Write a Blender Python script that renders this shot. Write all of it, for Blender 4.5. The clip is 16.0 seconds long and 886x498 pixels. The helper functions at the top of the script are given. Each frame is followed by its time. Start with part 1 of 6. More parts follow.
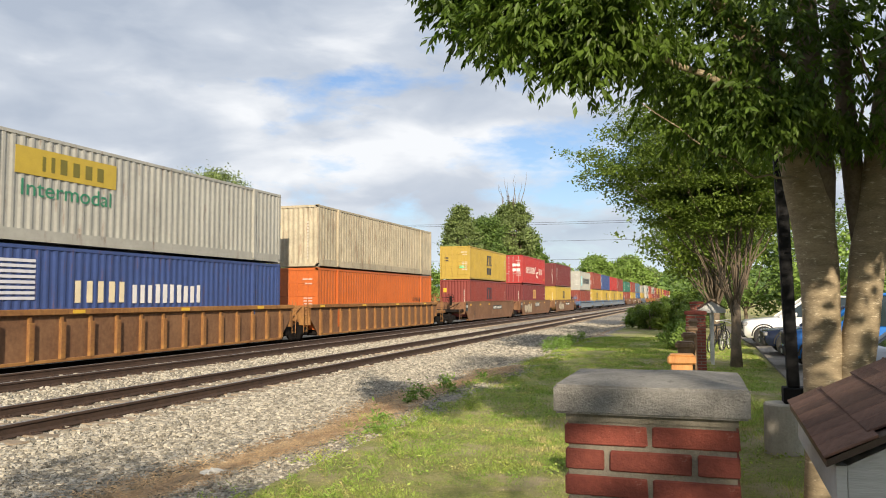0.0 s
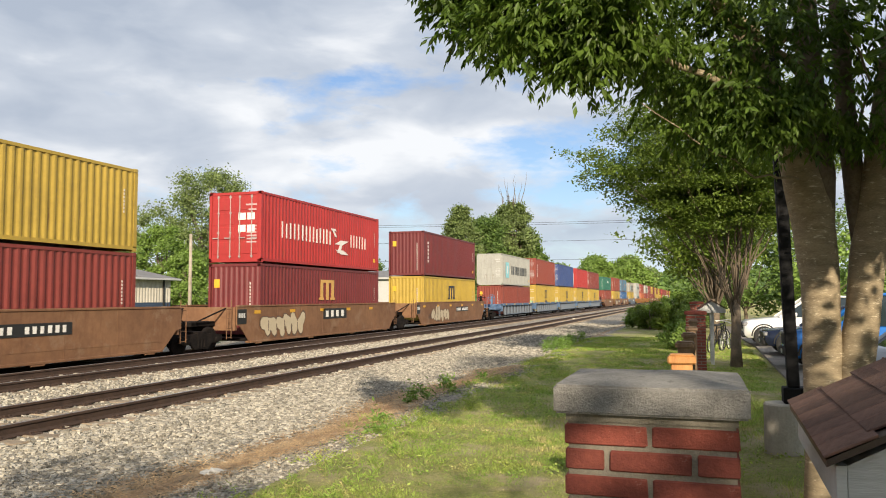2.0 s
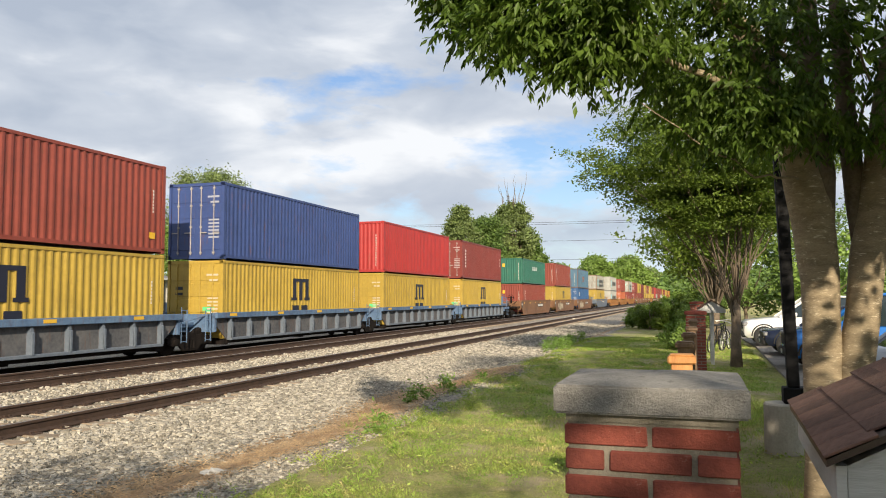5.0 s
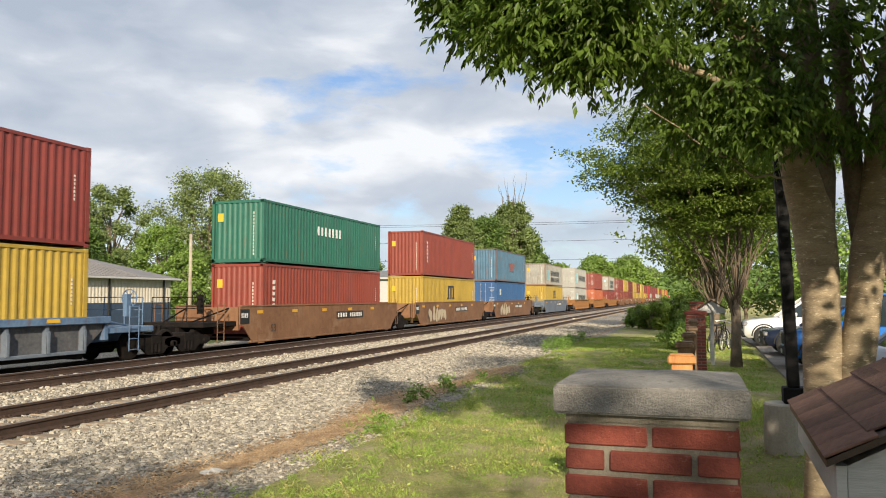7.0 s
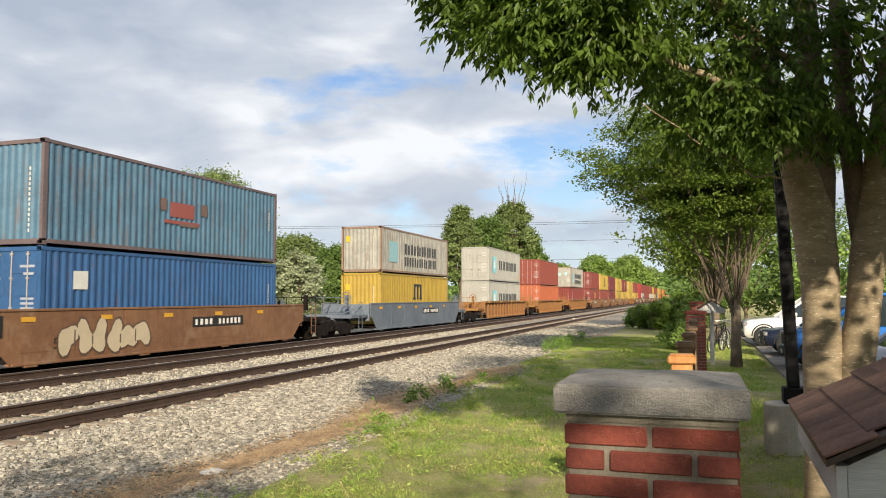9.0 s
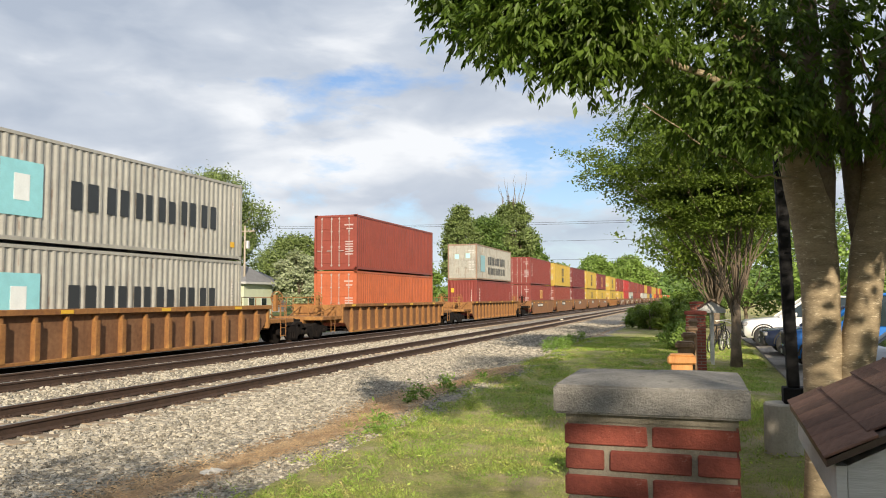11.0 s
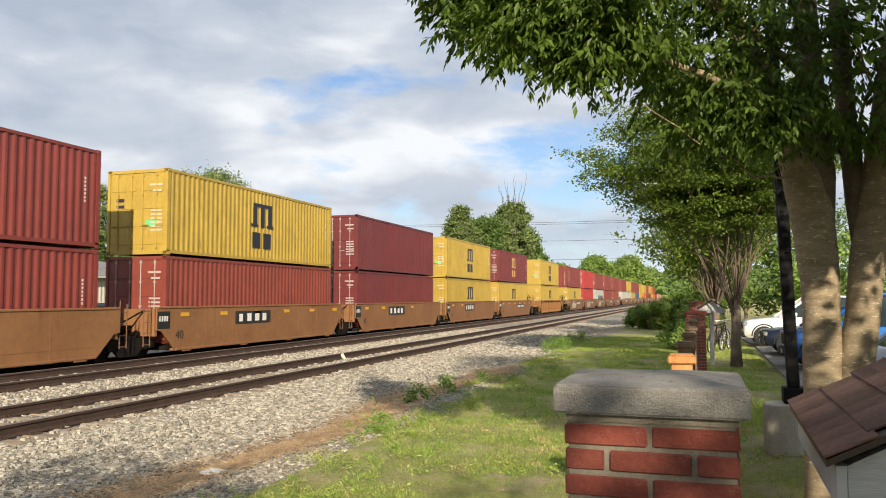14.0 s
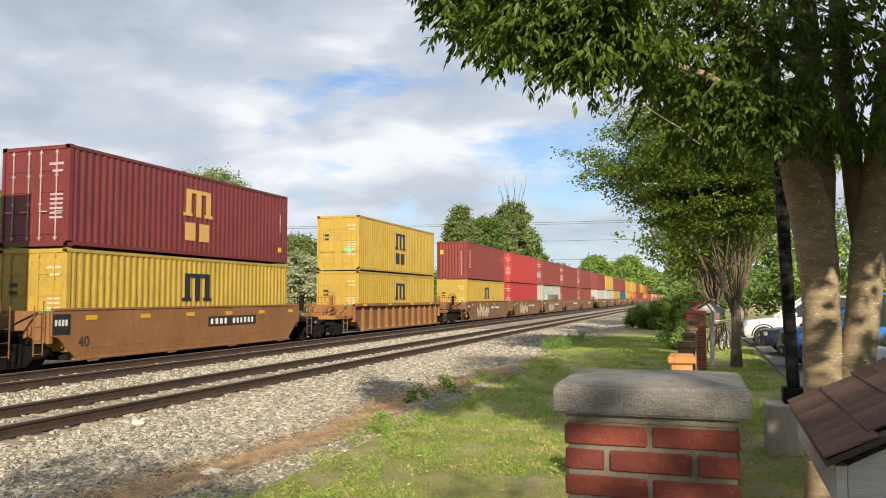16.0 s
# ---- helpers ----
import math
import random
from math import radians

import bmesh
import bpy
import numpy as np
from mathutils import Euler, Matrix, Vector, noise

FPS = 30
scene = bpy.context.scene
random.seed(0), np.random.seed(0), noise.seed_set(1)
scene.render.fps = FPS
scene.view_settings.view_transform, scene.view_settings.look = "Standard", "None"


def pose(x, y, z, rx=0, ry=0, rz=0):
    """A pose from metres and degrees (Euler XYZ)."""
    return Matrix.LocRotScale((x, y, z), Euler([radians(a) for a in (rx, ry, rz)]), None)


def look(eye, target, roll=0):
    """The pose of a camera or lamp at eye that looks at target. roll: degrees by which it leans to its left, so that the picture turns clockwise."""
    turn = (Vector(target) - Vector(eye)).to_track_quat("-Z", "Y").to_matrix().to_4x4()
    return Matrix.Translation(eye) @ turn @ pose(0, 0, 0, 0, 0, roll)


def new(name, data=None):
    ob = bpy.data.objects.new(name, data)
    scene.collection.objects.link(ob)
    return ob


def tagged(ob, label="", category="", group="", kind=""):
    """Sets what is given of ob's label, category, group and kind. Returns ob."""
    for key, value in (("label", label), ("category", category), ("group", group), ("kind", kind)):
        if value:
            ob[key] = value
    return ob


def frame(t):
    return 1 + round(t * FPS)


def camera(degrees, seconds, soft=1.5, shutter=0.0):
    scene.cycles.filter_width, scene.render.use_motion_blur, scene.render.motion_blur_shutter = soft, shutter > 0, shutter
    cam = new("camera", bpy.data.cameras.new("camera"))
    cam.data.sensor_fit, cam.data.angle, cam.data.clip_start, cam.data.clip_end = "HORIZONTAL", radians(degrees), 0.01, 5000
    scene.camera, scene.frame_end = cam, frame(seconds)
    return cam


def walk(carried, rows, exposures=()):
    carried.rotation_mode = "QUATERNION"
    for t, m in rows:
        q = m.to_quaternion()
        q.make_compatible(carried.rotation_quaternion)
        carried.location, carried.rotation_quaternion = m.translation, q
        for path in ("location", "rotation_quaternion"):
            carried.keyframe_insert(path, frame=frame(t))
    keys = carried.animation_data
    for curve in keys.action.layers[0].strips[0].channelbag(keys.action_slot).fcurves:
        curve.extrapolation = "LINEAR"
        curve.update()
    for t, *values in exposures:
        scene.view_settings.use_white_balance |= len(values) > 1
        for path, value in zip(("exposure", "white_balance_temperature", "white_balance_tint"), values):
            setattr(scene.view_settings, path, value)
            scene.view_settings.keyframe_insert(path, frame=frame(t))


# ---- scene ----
EYE = Vector((0.0, 0.0, 1.6636))
YAW, PITCH = 0.3138, 0.0630
AIM = EYE + Vector((-math.sin(YAW) * math.cos(PITCH), math.cos(YAW) * math.cos(PITCH), math.sin(PITCH)))
cam = camera(59.59, 16.0, 1.0, 0.04)
walk(cam, [(0.0, look(EYE, AIM, -0.11)), (16.0, look(EYE, AIM, -0.11))], exposures=[(0.0, 0.25), (16.0, 0.25)])

# ---- light: hazy evening sun behind the camera, broken cloud ----
SUN_EL, SUN_OFF = radians(22), radians(24)
sun_dir = Vector((math.sin(SUN_OFF) * math.cos(SUN_EL), -math.cos(SUN_OFF) * math.cos(SUN_EL), math.sin(SUN_EL)))
sun = new("sun", bpy.data.lights.new("sun", "SUN"))
sun.data.energy, sun.data.angle, sun.data.color = 5.8, radians(0.6), (1.0, 0.86, 0.66)
sun.matrix_world = look(sun_dir * 60, (0, 0, 0))


class Nodes:
    """Short hand for building node trees."""

    def __init__(self, tree):
        self.tree = tree
        tree.nodes.clear()

    def add(self, kind, **values):
        node = self.tree.nodes.new(kind)
        for key, value in values.items():
            if key in node.inputs:
                node.inputs[key].default_value = value
            else:
                setattr(node, key, value)
        return node

    def link(self, a, b):
        self.tree.links.new(a, b)

    def noise(self, vector, scale, detail=4, rough=0.55, distortion=0.0):
        n = self.add("ShaderNodeTexNoise", Scale=scale, Detail=detail, Roughness=rough, Distortion=distortion)
        if vector:
            self.link(vector, n.inputs["Vector"])
        return n.outputs["Fac"]

    def ramp(self, fac, *stops):
        r = self.add("ShaderNodeValToRGB")
        el = r.color_ramp.elements
        while len(el) < len(stops):
            el.new(0.5)
        for e, (p, c) in zip(el, stops):
            e.position, e.color = p, (*c, 1) if not isinstance(c, (int, float)) else (c, c, c, 1)
        self.link(fac, r.inputs["Fac"])
        return r.outputs["Color"]

    def mix(self, fac, a, b, blend="MIX"):
        m = self.add("ShaderNodeMix", data_type="RGBA", blend_type=blend)
        for socket, value in ((m.inputs[0], fac), (m.inputs[6], a), (m.inputs[7], b)):
            if isinstance(value, bpy.types.NodeSocket):
                self.link(value, socket)
            elif isinstance(value, (int, float)):
                socket.default_value = value
            else:
                socket.default_value = (*value, 1)
        return m.outputs[2]

    def math(self, op, a, b=0.0, clamp=False):
        m = self.add("ShaderNodeMath", operation=op, use_clamp=clamp)
        for socket, value in zip(m.inputs, (a, b)):
            if isinstance(value, bpy.types.NodeSocket):
                self.link(value, socket)
            else:
                socket.default_value = value
        return m.outputs[0]


def make_world():
    world = bpy.data.worlds.new("sky")
    scene.world = world
    world.use_nodes = True
    n = Nodes(world.node_tree)
    sky = n.add("ShaderNodeTexSky", sky_type="NISHITA", sun_disc=False, sun_elevation=SUN_EL,
                sun_rotation=math.pi - SUN_OFF, air_density=1.0, dust_density=1.2, ozone_density=1.6)
    co = n.add("ShaderNodeTexCoord").outputs["Generated"]
    sep = n.add("ShaderNodeSeparateXYZ")
    n.link(co, sep.inputs[0])
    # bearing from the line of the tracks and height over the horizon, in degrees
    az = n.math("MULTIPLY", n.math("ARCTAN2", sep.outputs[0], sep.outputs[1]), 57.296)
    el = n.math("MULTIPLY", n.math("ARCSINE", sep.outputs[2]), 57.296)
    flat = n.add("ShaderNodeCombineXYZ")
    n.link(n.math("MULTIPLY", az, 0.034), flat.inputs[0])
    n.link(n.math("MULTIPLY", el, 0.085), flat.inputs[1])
    flat.inputs[2].default_value = 3.7

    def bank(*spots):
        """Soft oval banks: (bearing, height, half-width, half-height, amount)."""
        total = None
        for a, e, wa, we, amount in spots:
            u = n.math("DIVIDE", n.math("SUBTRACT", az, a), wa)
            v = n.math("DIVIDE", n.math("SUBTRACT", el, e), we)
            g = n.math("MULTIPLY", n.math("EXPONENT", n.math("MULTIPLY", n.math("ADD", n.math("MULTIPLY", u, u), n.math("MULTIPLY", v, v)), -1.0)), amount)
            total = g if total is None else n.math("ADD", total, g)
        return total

    big = n.noise(flat.outputs[0], 2.6, 9, 0.58, 0.25)
    fine = n.noise(flat.outputs[0], 6.5, 8, 0.55, 0.2)
    body = n.math("ADD", n.math("MULTIPLY", big, 0.65), n.math("MULTIPLY", fine, 0.35))
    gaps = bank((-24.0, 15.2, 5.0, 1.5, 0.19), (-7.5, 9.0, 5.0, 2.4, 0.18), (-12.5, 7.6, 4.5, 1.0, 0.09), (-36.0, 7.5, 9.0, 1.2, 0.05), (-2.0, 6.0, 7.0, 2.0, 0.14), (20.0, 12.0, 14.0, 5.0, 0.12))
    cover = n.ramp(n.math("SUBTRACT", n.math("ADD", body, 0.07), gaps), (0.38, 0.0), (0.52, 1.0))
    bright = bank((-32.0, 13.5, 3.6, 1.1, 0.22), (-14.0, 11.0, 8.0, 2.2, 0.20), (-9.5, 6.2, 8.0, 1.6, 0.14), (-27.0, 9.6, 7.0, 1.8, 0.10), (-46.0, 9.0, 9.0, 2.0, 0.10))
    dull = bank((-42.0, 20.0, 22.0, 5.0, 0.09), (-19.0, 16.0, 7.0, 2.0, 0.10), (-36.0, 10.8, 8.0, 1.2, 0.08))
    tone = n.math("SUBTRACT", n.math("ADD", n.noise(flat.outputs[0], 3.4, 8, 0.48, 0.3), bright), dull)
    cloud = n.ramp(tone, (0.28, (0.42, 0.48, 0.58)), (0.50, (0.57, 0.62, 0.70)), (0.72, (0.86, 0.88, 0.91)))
    blue = n.mix(1.0, sky.outputs[0], (0.115, 0.120, 0.135), "MULTIPLY")
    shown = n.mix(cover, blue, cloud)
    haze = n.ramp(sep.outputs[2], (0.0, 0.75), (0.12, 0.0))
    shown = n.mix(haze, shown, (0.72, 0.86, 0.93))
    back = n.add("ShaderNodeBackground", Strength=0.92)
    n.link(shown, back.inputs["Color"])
    n.link(back.outputs[0], n.add("ShaderNodeOutputWorld").inputs["Surface"])


make_world()


# ---- materials ----
def surf(name, c1, c2, scale=4.0, rough=0.7, metal=0.0, bump=0.3, bscale=60.0, third=None, tint=False, stretch=(1, 1, 1),
         rust=0.0, vary=0.0, dist=0.01, island=0.0, spec=0.5, trans=0.0, spot=0.56):
    """A weathered surface: two colours in large patches and grain, an optional third in spots, fine relief.
    tint: the colour comes from the object; vary: random brightness from piece to piece; island: the same within one mesh."""
    m = bpy.data.materials.new(name)
    m.use_nodes = True
    n = Nodes(m.node_tree)
    co = n.add("ShaderNodeTexCoord").outputs["Object"]
    mp = n.add("ShaderNodeMapping")
    n.link(co, mp.inputs["Vector"])
    mp.inputs["Scale"].default_value = stretch
    v = mp.outputs[0]
    a, b = n.noise(v, scale, 5, 0.6), n.noise(v, scale * 9, 4, 0.6)
    fac = n.ramp(n.math("ADD", n.math("MULTIPLY", a, 0.6), n.math("MULTIPLY", b, 0.4)), (0.36, 0.0), (0.64, 1.0))
    if tint:
        own = n.add("ShaderNodeObjectInfo").outputs["Color"]
        col = n.mix(fac, n.mix(1.0, own, c1, "MULTIPLY"), n.mix(1.0, own, c2, "MULTIPLY"))
    else:
        col = n.mix(fac, c1, c2)
    if third:
        spots = n.ramp(n.noise(v, scale * 2.3, 6, 0.7), (spot, 0.0), (spot + 0.10, 1.0))
        col = n.mix(spots, col, third)
    if rust:
        streak = n.add("ShaderNodeMapping")
        n.link(co, streak.inputs["Vector"])
        streak.inputs["Scale"].default_value = (3.0, 3.0, 0.35)
        s = n.ramp(n.noise(streak.outputs[0], 2.2, 7, 0.72), (0.61 - 0.1 * rust, 0.0), (0.72, 0.8))
        col = n.mix(s, col, (0.13, 0.055, 0.025))
    if vary or island:
        r = n.add("ShaderNodeObjectInfo").outputs["Random"] if vary else n.add("ShaderNodeNewGeometry").outputs["Random Per Island"]
        w = vary or island
        col = n.mix(1.0, col, n.ramp(r, (0.0, 1 - w), (1.0, 1 + w * 0.6)), "MULTIPLY")
    p = n.add("ShaderNodeBsdfPrincipled", Roughness=rough, Metallic=metal)
    p.inputs["Specular IOR Level"].default_value = spec
    n.link(col, p.inputs["Base Color"])
    if bump:
        bp = n.add("ShaderNodeBump", Strength=bump, Distance=dist)
        n.link(n.noise(v, bscale, 5, 0.65), bp.inputs["Height"])
        n.link(bp.outputs[0], p.inputs["Normal"])
    shader = p.outputs[0]
    if trans:
        t = n.add("ShaderNodeBsdfTranslucent")
        n.link(n.mix(1.0, col, (1.25, 1.35, 0.6), "MULTIPLY"), t.inputs["Color"])
        ms = n.add("ShaderNodeMixShader", Fac=trans)
        n.link(shader, ms.inputs[1])
        n.link(t.outputs[0], ms.inputs[2])
        shader = ms.outputs[0]
    n.link(shader, n.add("ShaderNodeOutputMaterial").inputs["Surface"])
    return m


def glass(name, tint=(0.02, 0.03, 0.035)):
    m = bpy.data.materials.new(name)
    m.use_nodes = True
    p = m.node_tree.nodes["Principled BSDF"]
    p.inputs["Base Color"].default_value = (*tint, 1)
    p.inputs["Roughness"].default_value = 0.04
    p.inputs["Specular IOR Level"].default_value = 0.8
    return m


M_BOX = surf("container_paint", (0.80, 0.80, 0.80), (1.08, 1.08, 1.08), 0.8, 0.5, 0, 0.12, 25, tint=True, rust=0.35)
M_BOXOLD = surf("weathered_container_paint", (0.68, 0.70, 0.70), (1.1, 1.08, 1.05), 1.2, 0.62, 0, 0.2, 25, tint=True, rust=0.95)
M_STEEL = surf("galvanised_steel", (0.42, 0.42, 0.42), (0.6, 0.6, 0.58), 6, 0.45, 0.6, 0.1, 80)
M_MARK = surf("vinyl_marking", (0.88, 0.88, 0.88), (1.05, 1.05, 1.05), 3, 0.5, 0, 0.05, 40, tint=True)
M_CARB = surf("rusty_brown_car_paint", (0.13, 0.062, 0.030), (0.23, 0.115, 0.055), 0.5, 0.8, 0, 0.25, 40, rust=0.75, third=(0.22, 0.13, 0.075))
M_CARO = surf("faded_ochre_car_paint", (0.17, 0.07, 0.024), (0.33, 0.165, 0.045), 0.9, 0.75, 0, 0.25, 40, rust=0.9)
M_CARBLUE = surf("faded_blue_car_paint", (0.055, 0.10, 0.19), (0.12, 0.20, 0.31), 1.1, 0.7, 0, 0.25, 40, rust=0.7)
M_CARGREY = surf("grey_car_paint", (0.09, 0.115, 0.15), (0.15, 0.175, 0.21), 1.1, 0.7, 0, 0.2, 40, rust=0.2)
M_CART = surf("tan_car_paint", (0.185, 0.082, 0.030), (0.26, 0.122, 0.045), 0.6, 0.72, 0, 0.2, 40, rust=0.45)
M_DARK = surf("grimy_running_gear", (0.006, 0.005, 0.005), (0.018, 0.014, 0.012), 5, 0.95, 0.0, 0.3, 50, spec=0.15)
M_WEBB = surf("rusty_grey_web_plate", (0.045, 0.05, 0.06), (0.12, 0.12, 0.125), 1.2, 0.85, 0, 0.25, 40, rust=0.7)
M_WEB = surf("rusted_web_plate", (0.11, 0.052, 0.026), (0.22, 0.115, 0.055), 0.9, 0.85, 0, 0.25, 40, rust=0.8)
M_BLACK = surf("black_panel_paint", (0.012, 0.012, 0.012), (0.03, 0.03, 0.03), 6, 0.5, 0, 0.1, 40)
M_RAIL = surf("rail_steel_rusty", (0.036, 0.022, 0.016), (0.075, 0.044, 0.03), 6, 0.75, 0.1, 0.2, 70)
M_RAILTOP = surf("rail_head_polished", (0.30, 0.27, 0.24), (0.45, 0.42, 0.39), 8, 0.35, 0.8, 0.05, 90)
M_TIE = surf("creosoted_tie_dusty", (0.19, 0.14, 0.095), (0.40, 0.32, 0.225), 5, 0.9, 0, 0.6, 30, stretch=(0.4, 3, 3), vary=0.25)
M_STONE = surf("crushed_limestone", (0.25, 0.23, 0.19), (0.50, 0.46, 0.385), 7, 0.95, 0, 0.5, 60, island=0.55, spec=0.2)
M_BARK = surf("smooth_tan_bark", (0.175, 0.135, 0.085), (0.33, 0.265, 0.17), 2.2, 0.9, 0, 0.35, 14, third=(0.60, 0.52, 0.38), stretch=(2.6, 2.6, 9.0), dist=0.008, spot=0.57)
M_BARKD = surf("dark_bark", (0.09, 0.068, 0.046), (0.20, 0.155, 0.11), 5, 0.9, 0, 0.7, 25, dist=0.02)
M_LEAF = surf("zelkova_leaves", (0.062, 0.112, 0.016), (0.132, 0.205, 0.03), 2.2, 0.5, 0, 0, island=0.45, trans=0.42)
# the same leaves lighter and yellower, with sunlight put into the colour
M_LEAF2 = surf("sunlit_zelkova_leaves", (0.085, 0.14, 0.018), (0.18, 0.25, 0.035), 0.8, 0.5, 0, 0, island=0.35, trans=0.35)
M_LEAFY = surf("yellowish_green_leaves", (0.14, 0.23, 0.04), (0.25, 0.36, 0.075), 0.5, 0.55, 0, 0, island=0.35, trans=0.25)
M_LEAFD = surf("dark_green_leaves", (0.075, 0.14, 0.026), (0.155, 0.235, 0.05), 0.5, 0.6, 0, 0, island=0.4, trans=0.2)
M_LEAFG = surf("greyish_green_leaves", (0.12, 0.17, 0.05), (0.22, 0.28, 0.09), 0.5, 0.6, 0, 0, island=0.35, trans=0.2)
M_BLOSSOM = surf("pale_blossom_leaves", (0.22, 0.27, 0.14), (0.42, 0.45, 0.30), 1.5, 0.6, 0, 0, island=0.4, trans=0.2)
M_BRICK = surf("red_clay_brick", (0.15, 0.034, 0.024), (0.25, 0.062, 0.040), 7, 0.88, 0, 0.7, 90, third=(0.36, 0.21, 0.165), vary=0.25, spot=0.63)
M_MORTAR = surf("grey_mortar", (0.16, 0.14, 0.11), (0.27, 0.24, 0.19), 12, 0.95, 0, 0.6, 110)
M_CONC = surf("weathered_cast_concrete", (0.19, 0.18, 0.165), (0.33, 0.315, 0.29), 9, 0.95, 0, 1.0, 160, third=(0.15, 0.14, 0.13))
M_CONCL = surf("pale_concrete", (0.36, 0.33, 0.28), (0.50, 0.46, 0.40), 5, 0.93, 0, 0.5, 90)
# brighter orange wood for one post, its sunlight put into the colour
M_WOOD = surf("sunlit_fence_wood", (0.38, 0.16, 0.045), (0.62, 0.30, 0.10), 3, 0.55, 0, 0.3, 40, stretch=(6, 6, 0.8))
M_WOODD = surf("weathered_fence_wood", (0.14, 0.085, 0.05), (0.27, 0.18, 0.11), 3, 0.8, 0, 0.4, 40, stretch=(6, 6, 0.8))
M_SHINGLE = surf("brown_asphalt_shingle", (0.095, 0.050, 0.036), (0.20, 0.108, 0.078), 8, 0.95, 0, 0.8, 220, vary=0.3)
M_TRIM = surf("dark_brown_drip_edge", (0.03, 0.016, 0.012), (0.05, 0.03, 0.022), 8, 0.5, 0, 0.1, 60)
M_PAINTW = surf("grey_white_painted_wood", (0.40, 0.40, 0.39), (0.52, 0.52, 0.51), 3, 0.6, 0, 0.35, 30, third=(0.40, 0.40, 0.39), stretch=(0.7, 8, 8))
M_POST = surf("black_post_enamel", (0.004, 0.004, 0.005), (0.009, 0.009, 0.010), 5, 0.7, 0, 0.15, 50, spec=0.2)
M_ASPH = surf("asphalt", (0.15, 0.135, 0.12), (0.25, 0.225, 0.20), 2, 0.92, 0, 0.5, 120)
M_ROOFM = surf("grey_standing_seam_metal", (0.165, 0.155, 0.15), (0.225, 0.212, 0.205), 0.6, 0.6, 0.1, 0.1, 10)
M_SIDING = surf("cream_metal_siding", (0.50, 0.46, 0.38), (0.62, 0.57, 0.48), 0.6, 0.6, 0, 0.1, 10)
M_BAND = surf("dark_blue_wall_paint", (0.03, 0.05, 0.09), (0.05, 0.08, 0.13), 0.6, 0.6, 0, 0.1, 10)
M_HROOF = surf("grey_asphalt_roof", (0.14, 0.14, 0.145), (0.20, 0.20, 0.205), 2, 0.9, 0, 0.4, 30)
M_HWALL = surf("pale_green_clapboard", (0.48, 0.52, 0.38), (0.58, 0.62, 0.46), 1, 0.7, 0, 0.2, 10)
M_GLASS = glass("window_glass")
M_POLE = surf("weathered_utility_pole", (0.26, 0.22, 0.17), (0.40, 0.35, 0.28), 2, 0.9, 0, 0.3, 20)
M_TYRE = surf("black_rubber", (0.012, 0.012, 0.012), (0.025, 0.025, 0.025), 8, 0.8, 0, 0.1, 60)
M_RIM = surf("alloy_rim", (0.26, 0.26, 0.27), (0.38, 0.38, 0.38), 8, 0.4, 0.7, 0, 60)
M_PAPER = surf("dirty_paper", (0.42, 0.40, 0.36), (0.58, 0.55, 0.5), 9, 0.8, 0, 0.4, 40)
M_BAG = surf("white_plastic_bag", (0.60, 0.58, 0.53), (0.72, 0.70, 0.65), 8, 0.45, 0, 0.3, 30, trans=0.25)
M_WEED = surf("weed_leaves", (0.14, 0.25, 0.04), (0.25, 0.38, 0.07), 3, 0.6, 0, 0, island=0.35, trans=0.2)
M_GRASS = surf("grass_blades", (0.19, 0.33, 0.05), (0.40, 0.45, 0.11), 1.1, 0.7, 0, 0, third=(0.56, 0.47, 0.23), island=0.45, trans=0.3, spot=0.53)
M_STRAW = surf("dead_straw", (0.36, 0.21, 0.10), (0.64, 0.45, 0.24), 2.0, 0.85, 0, 0, island=0.45)


def car_paint(name, c):
    m = surf(name, c, tuple(x * 1.08 for x in c), 3, 0.25, 0, 0, spec=0.6)
    return m


# ---- building helpers ----
def mesh(name, bm, mat, smooth=False):
    me = bpy.data.meshes.new(name)
    bm.to_mesh(me)
    bm.free()
    for one in (mat if isinstance(mat, (list, tuple)) else [mat]):
        me.materials.append(one)
    if smooth:
        for p in me.polygons:
            p.use_smooth = True
    return me


def part(name, bm, material, parent, label="", smooth=False):
    """One mesh object under a thing or a part, from a bmesh or a finished mesh."""
    me = bm if isinstance(bm, bpy.types.Mesh) else mesh(name, bm, material, smooth)
    ob = new(name, me)
    ob.parent = parent
    if label:
        ob["label"] = label
    return ob


def raw(name, verts, faces, mat, smooth=False):
    me = bpy.data.meshes.new(name)
    me.from_pydata([tuple(v) for v in verts], [], [tuple(f) for f in faces])
    me.materials.append(mat)
    if smooth:
        me.polygons.foreach_set("use_smooth", [True] * len(me.polygons))
    me.update()
    return me


def box(bm, x0, x1, y0, y1, z0, z1, bevel=0.0):
    r = bmesh.ops.create_cube(bm, size=1.0, matrix=Matrix.Translation(((x0 + x1) / 2, (y0 + y1) / 2, (z0 + z1) / 2)) @ Matrix.Diagonal((x1 - x0, y1 - y0, z1 - z0, 1)))
    if bevel:
        edges = list({e for v in r["verts"] for e in v.link_edges})
        bmesh.ops.bevel(bm, geom=edges, offset=bevel, segments=1, affect="EDGES")
    return bm


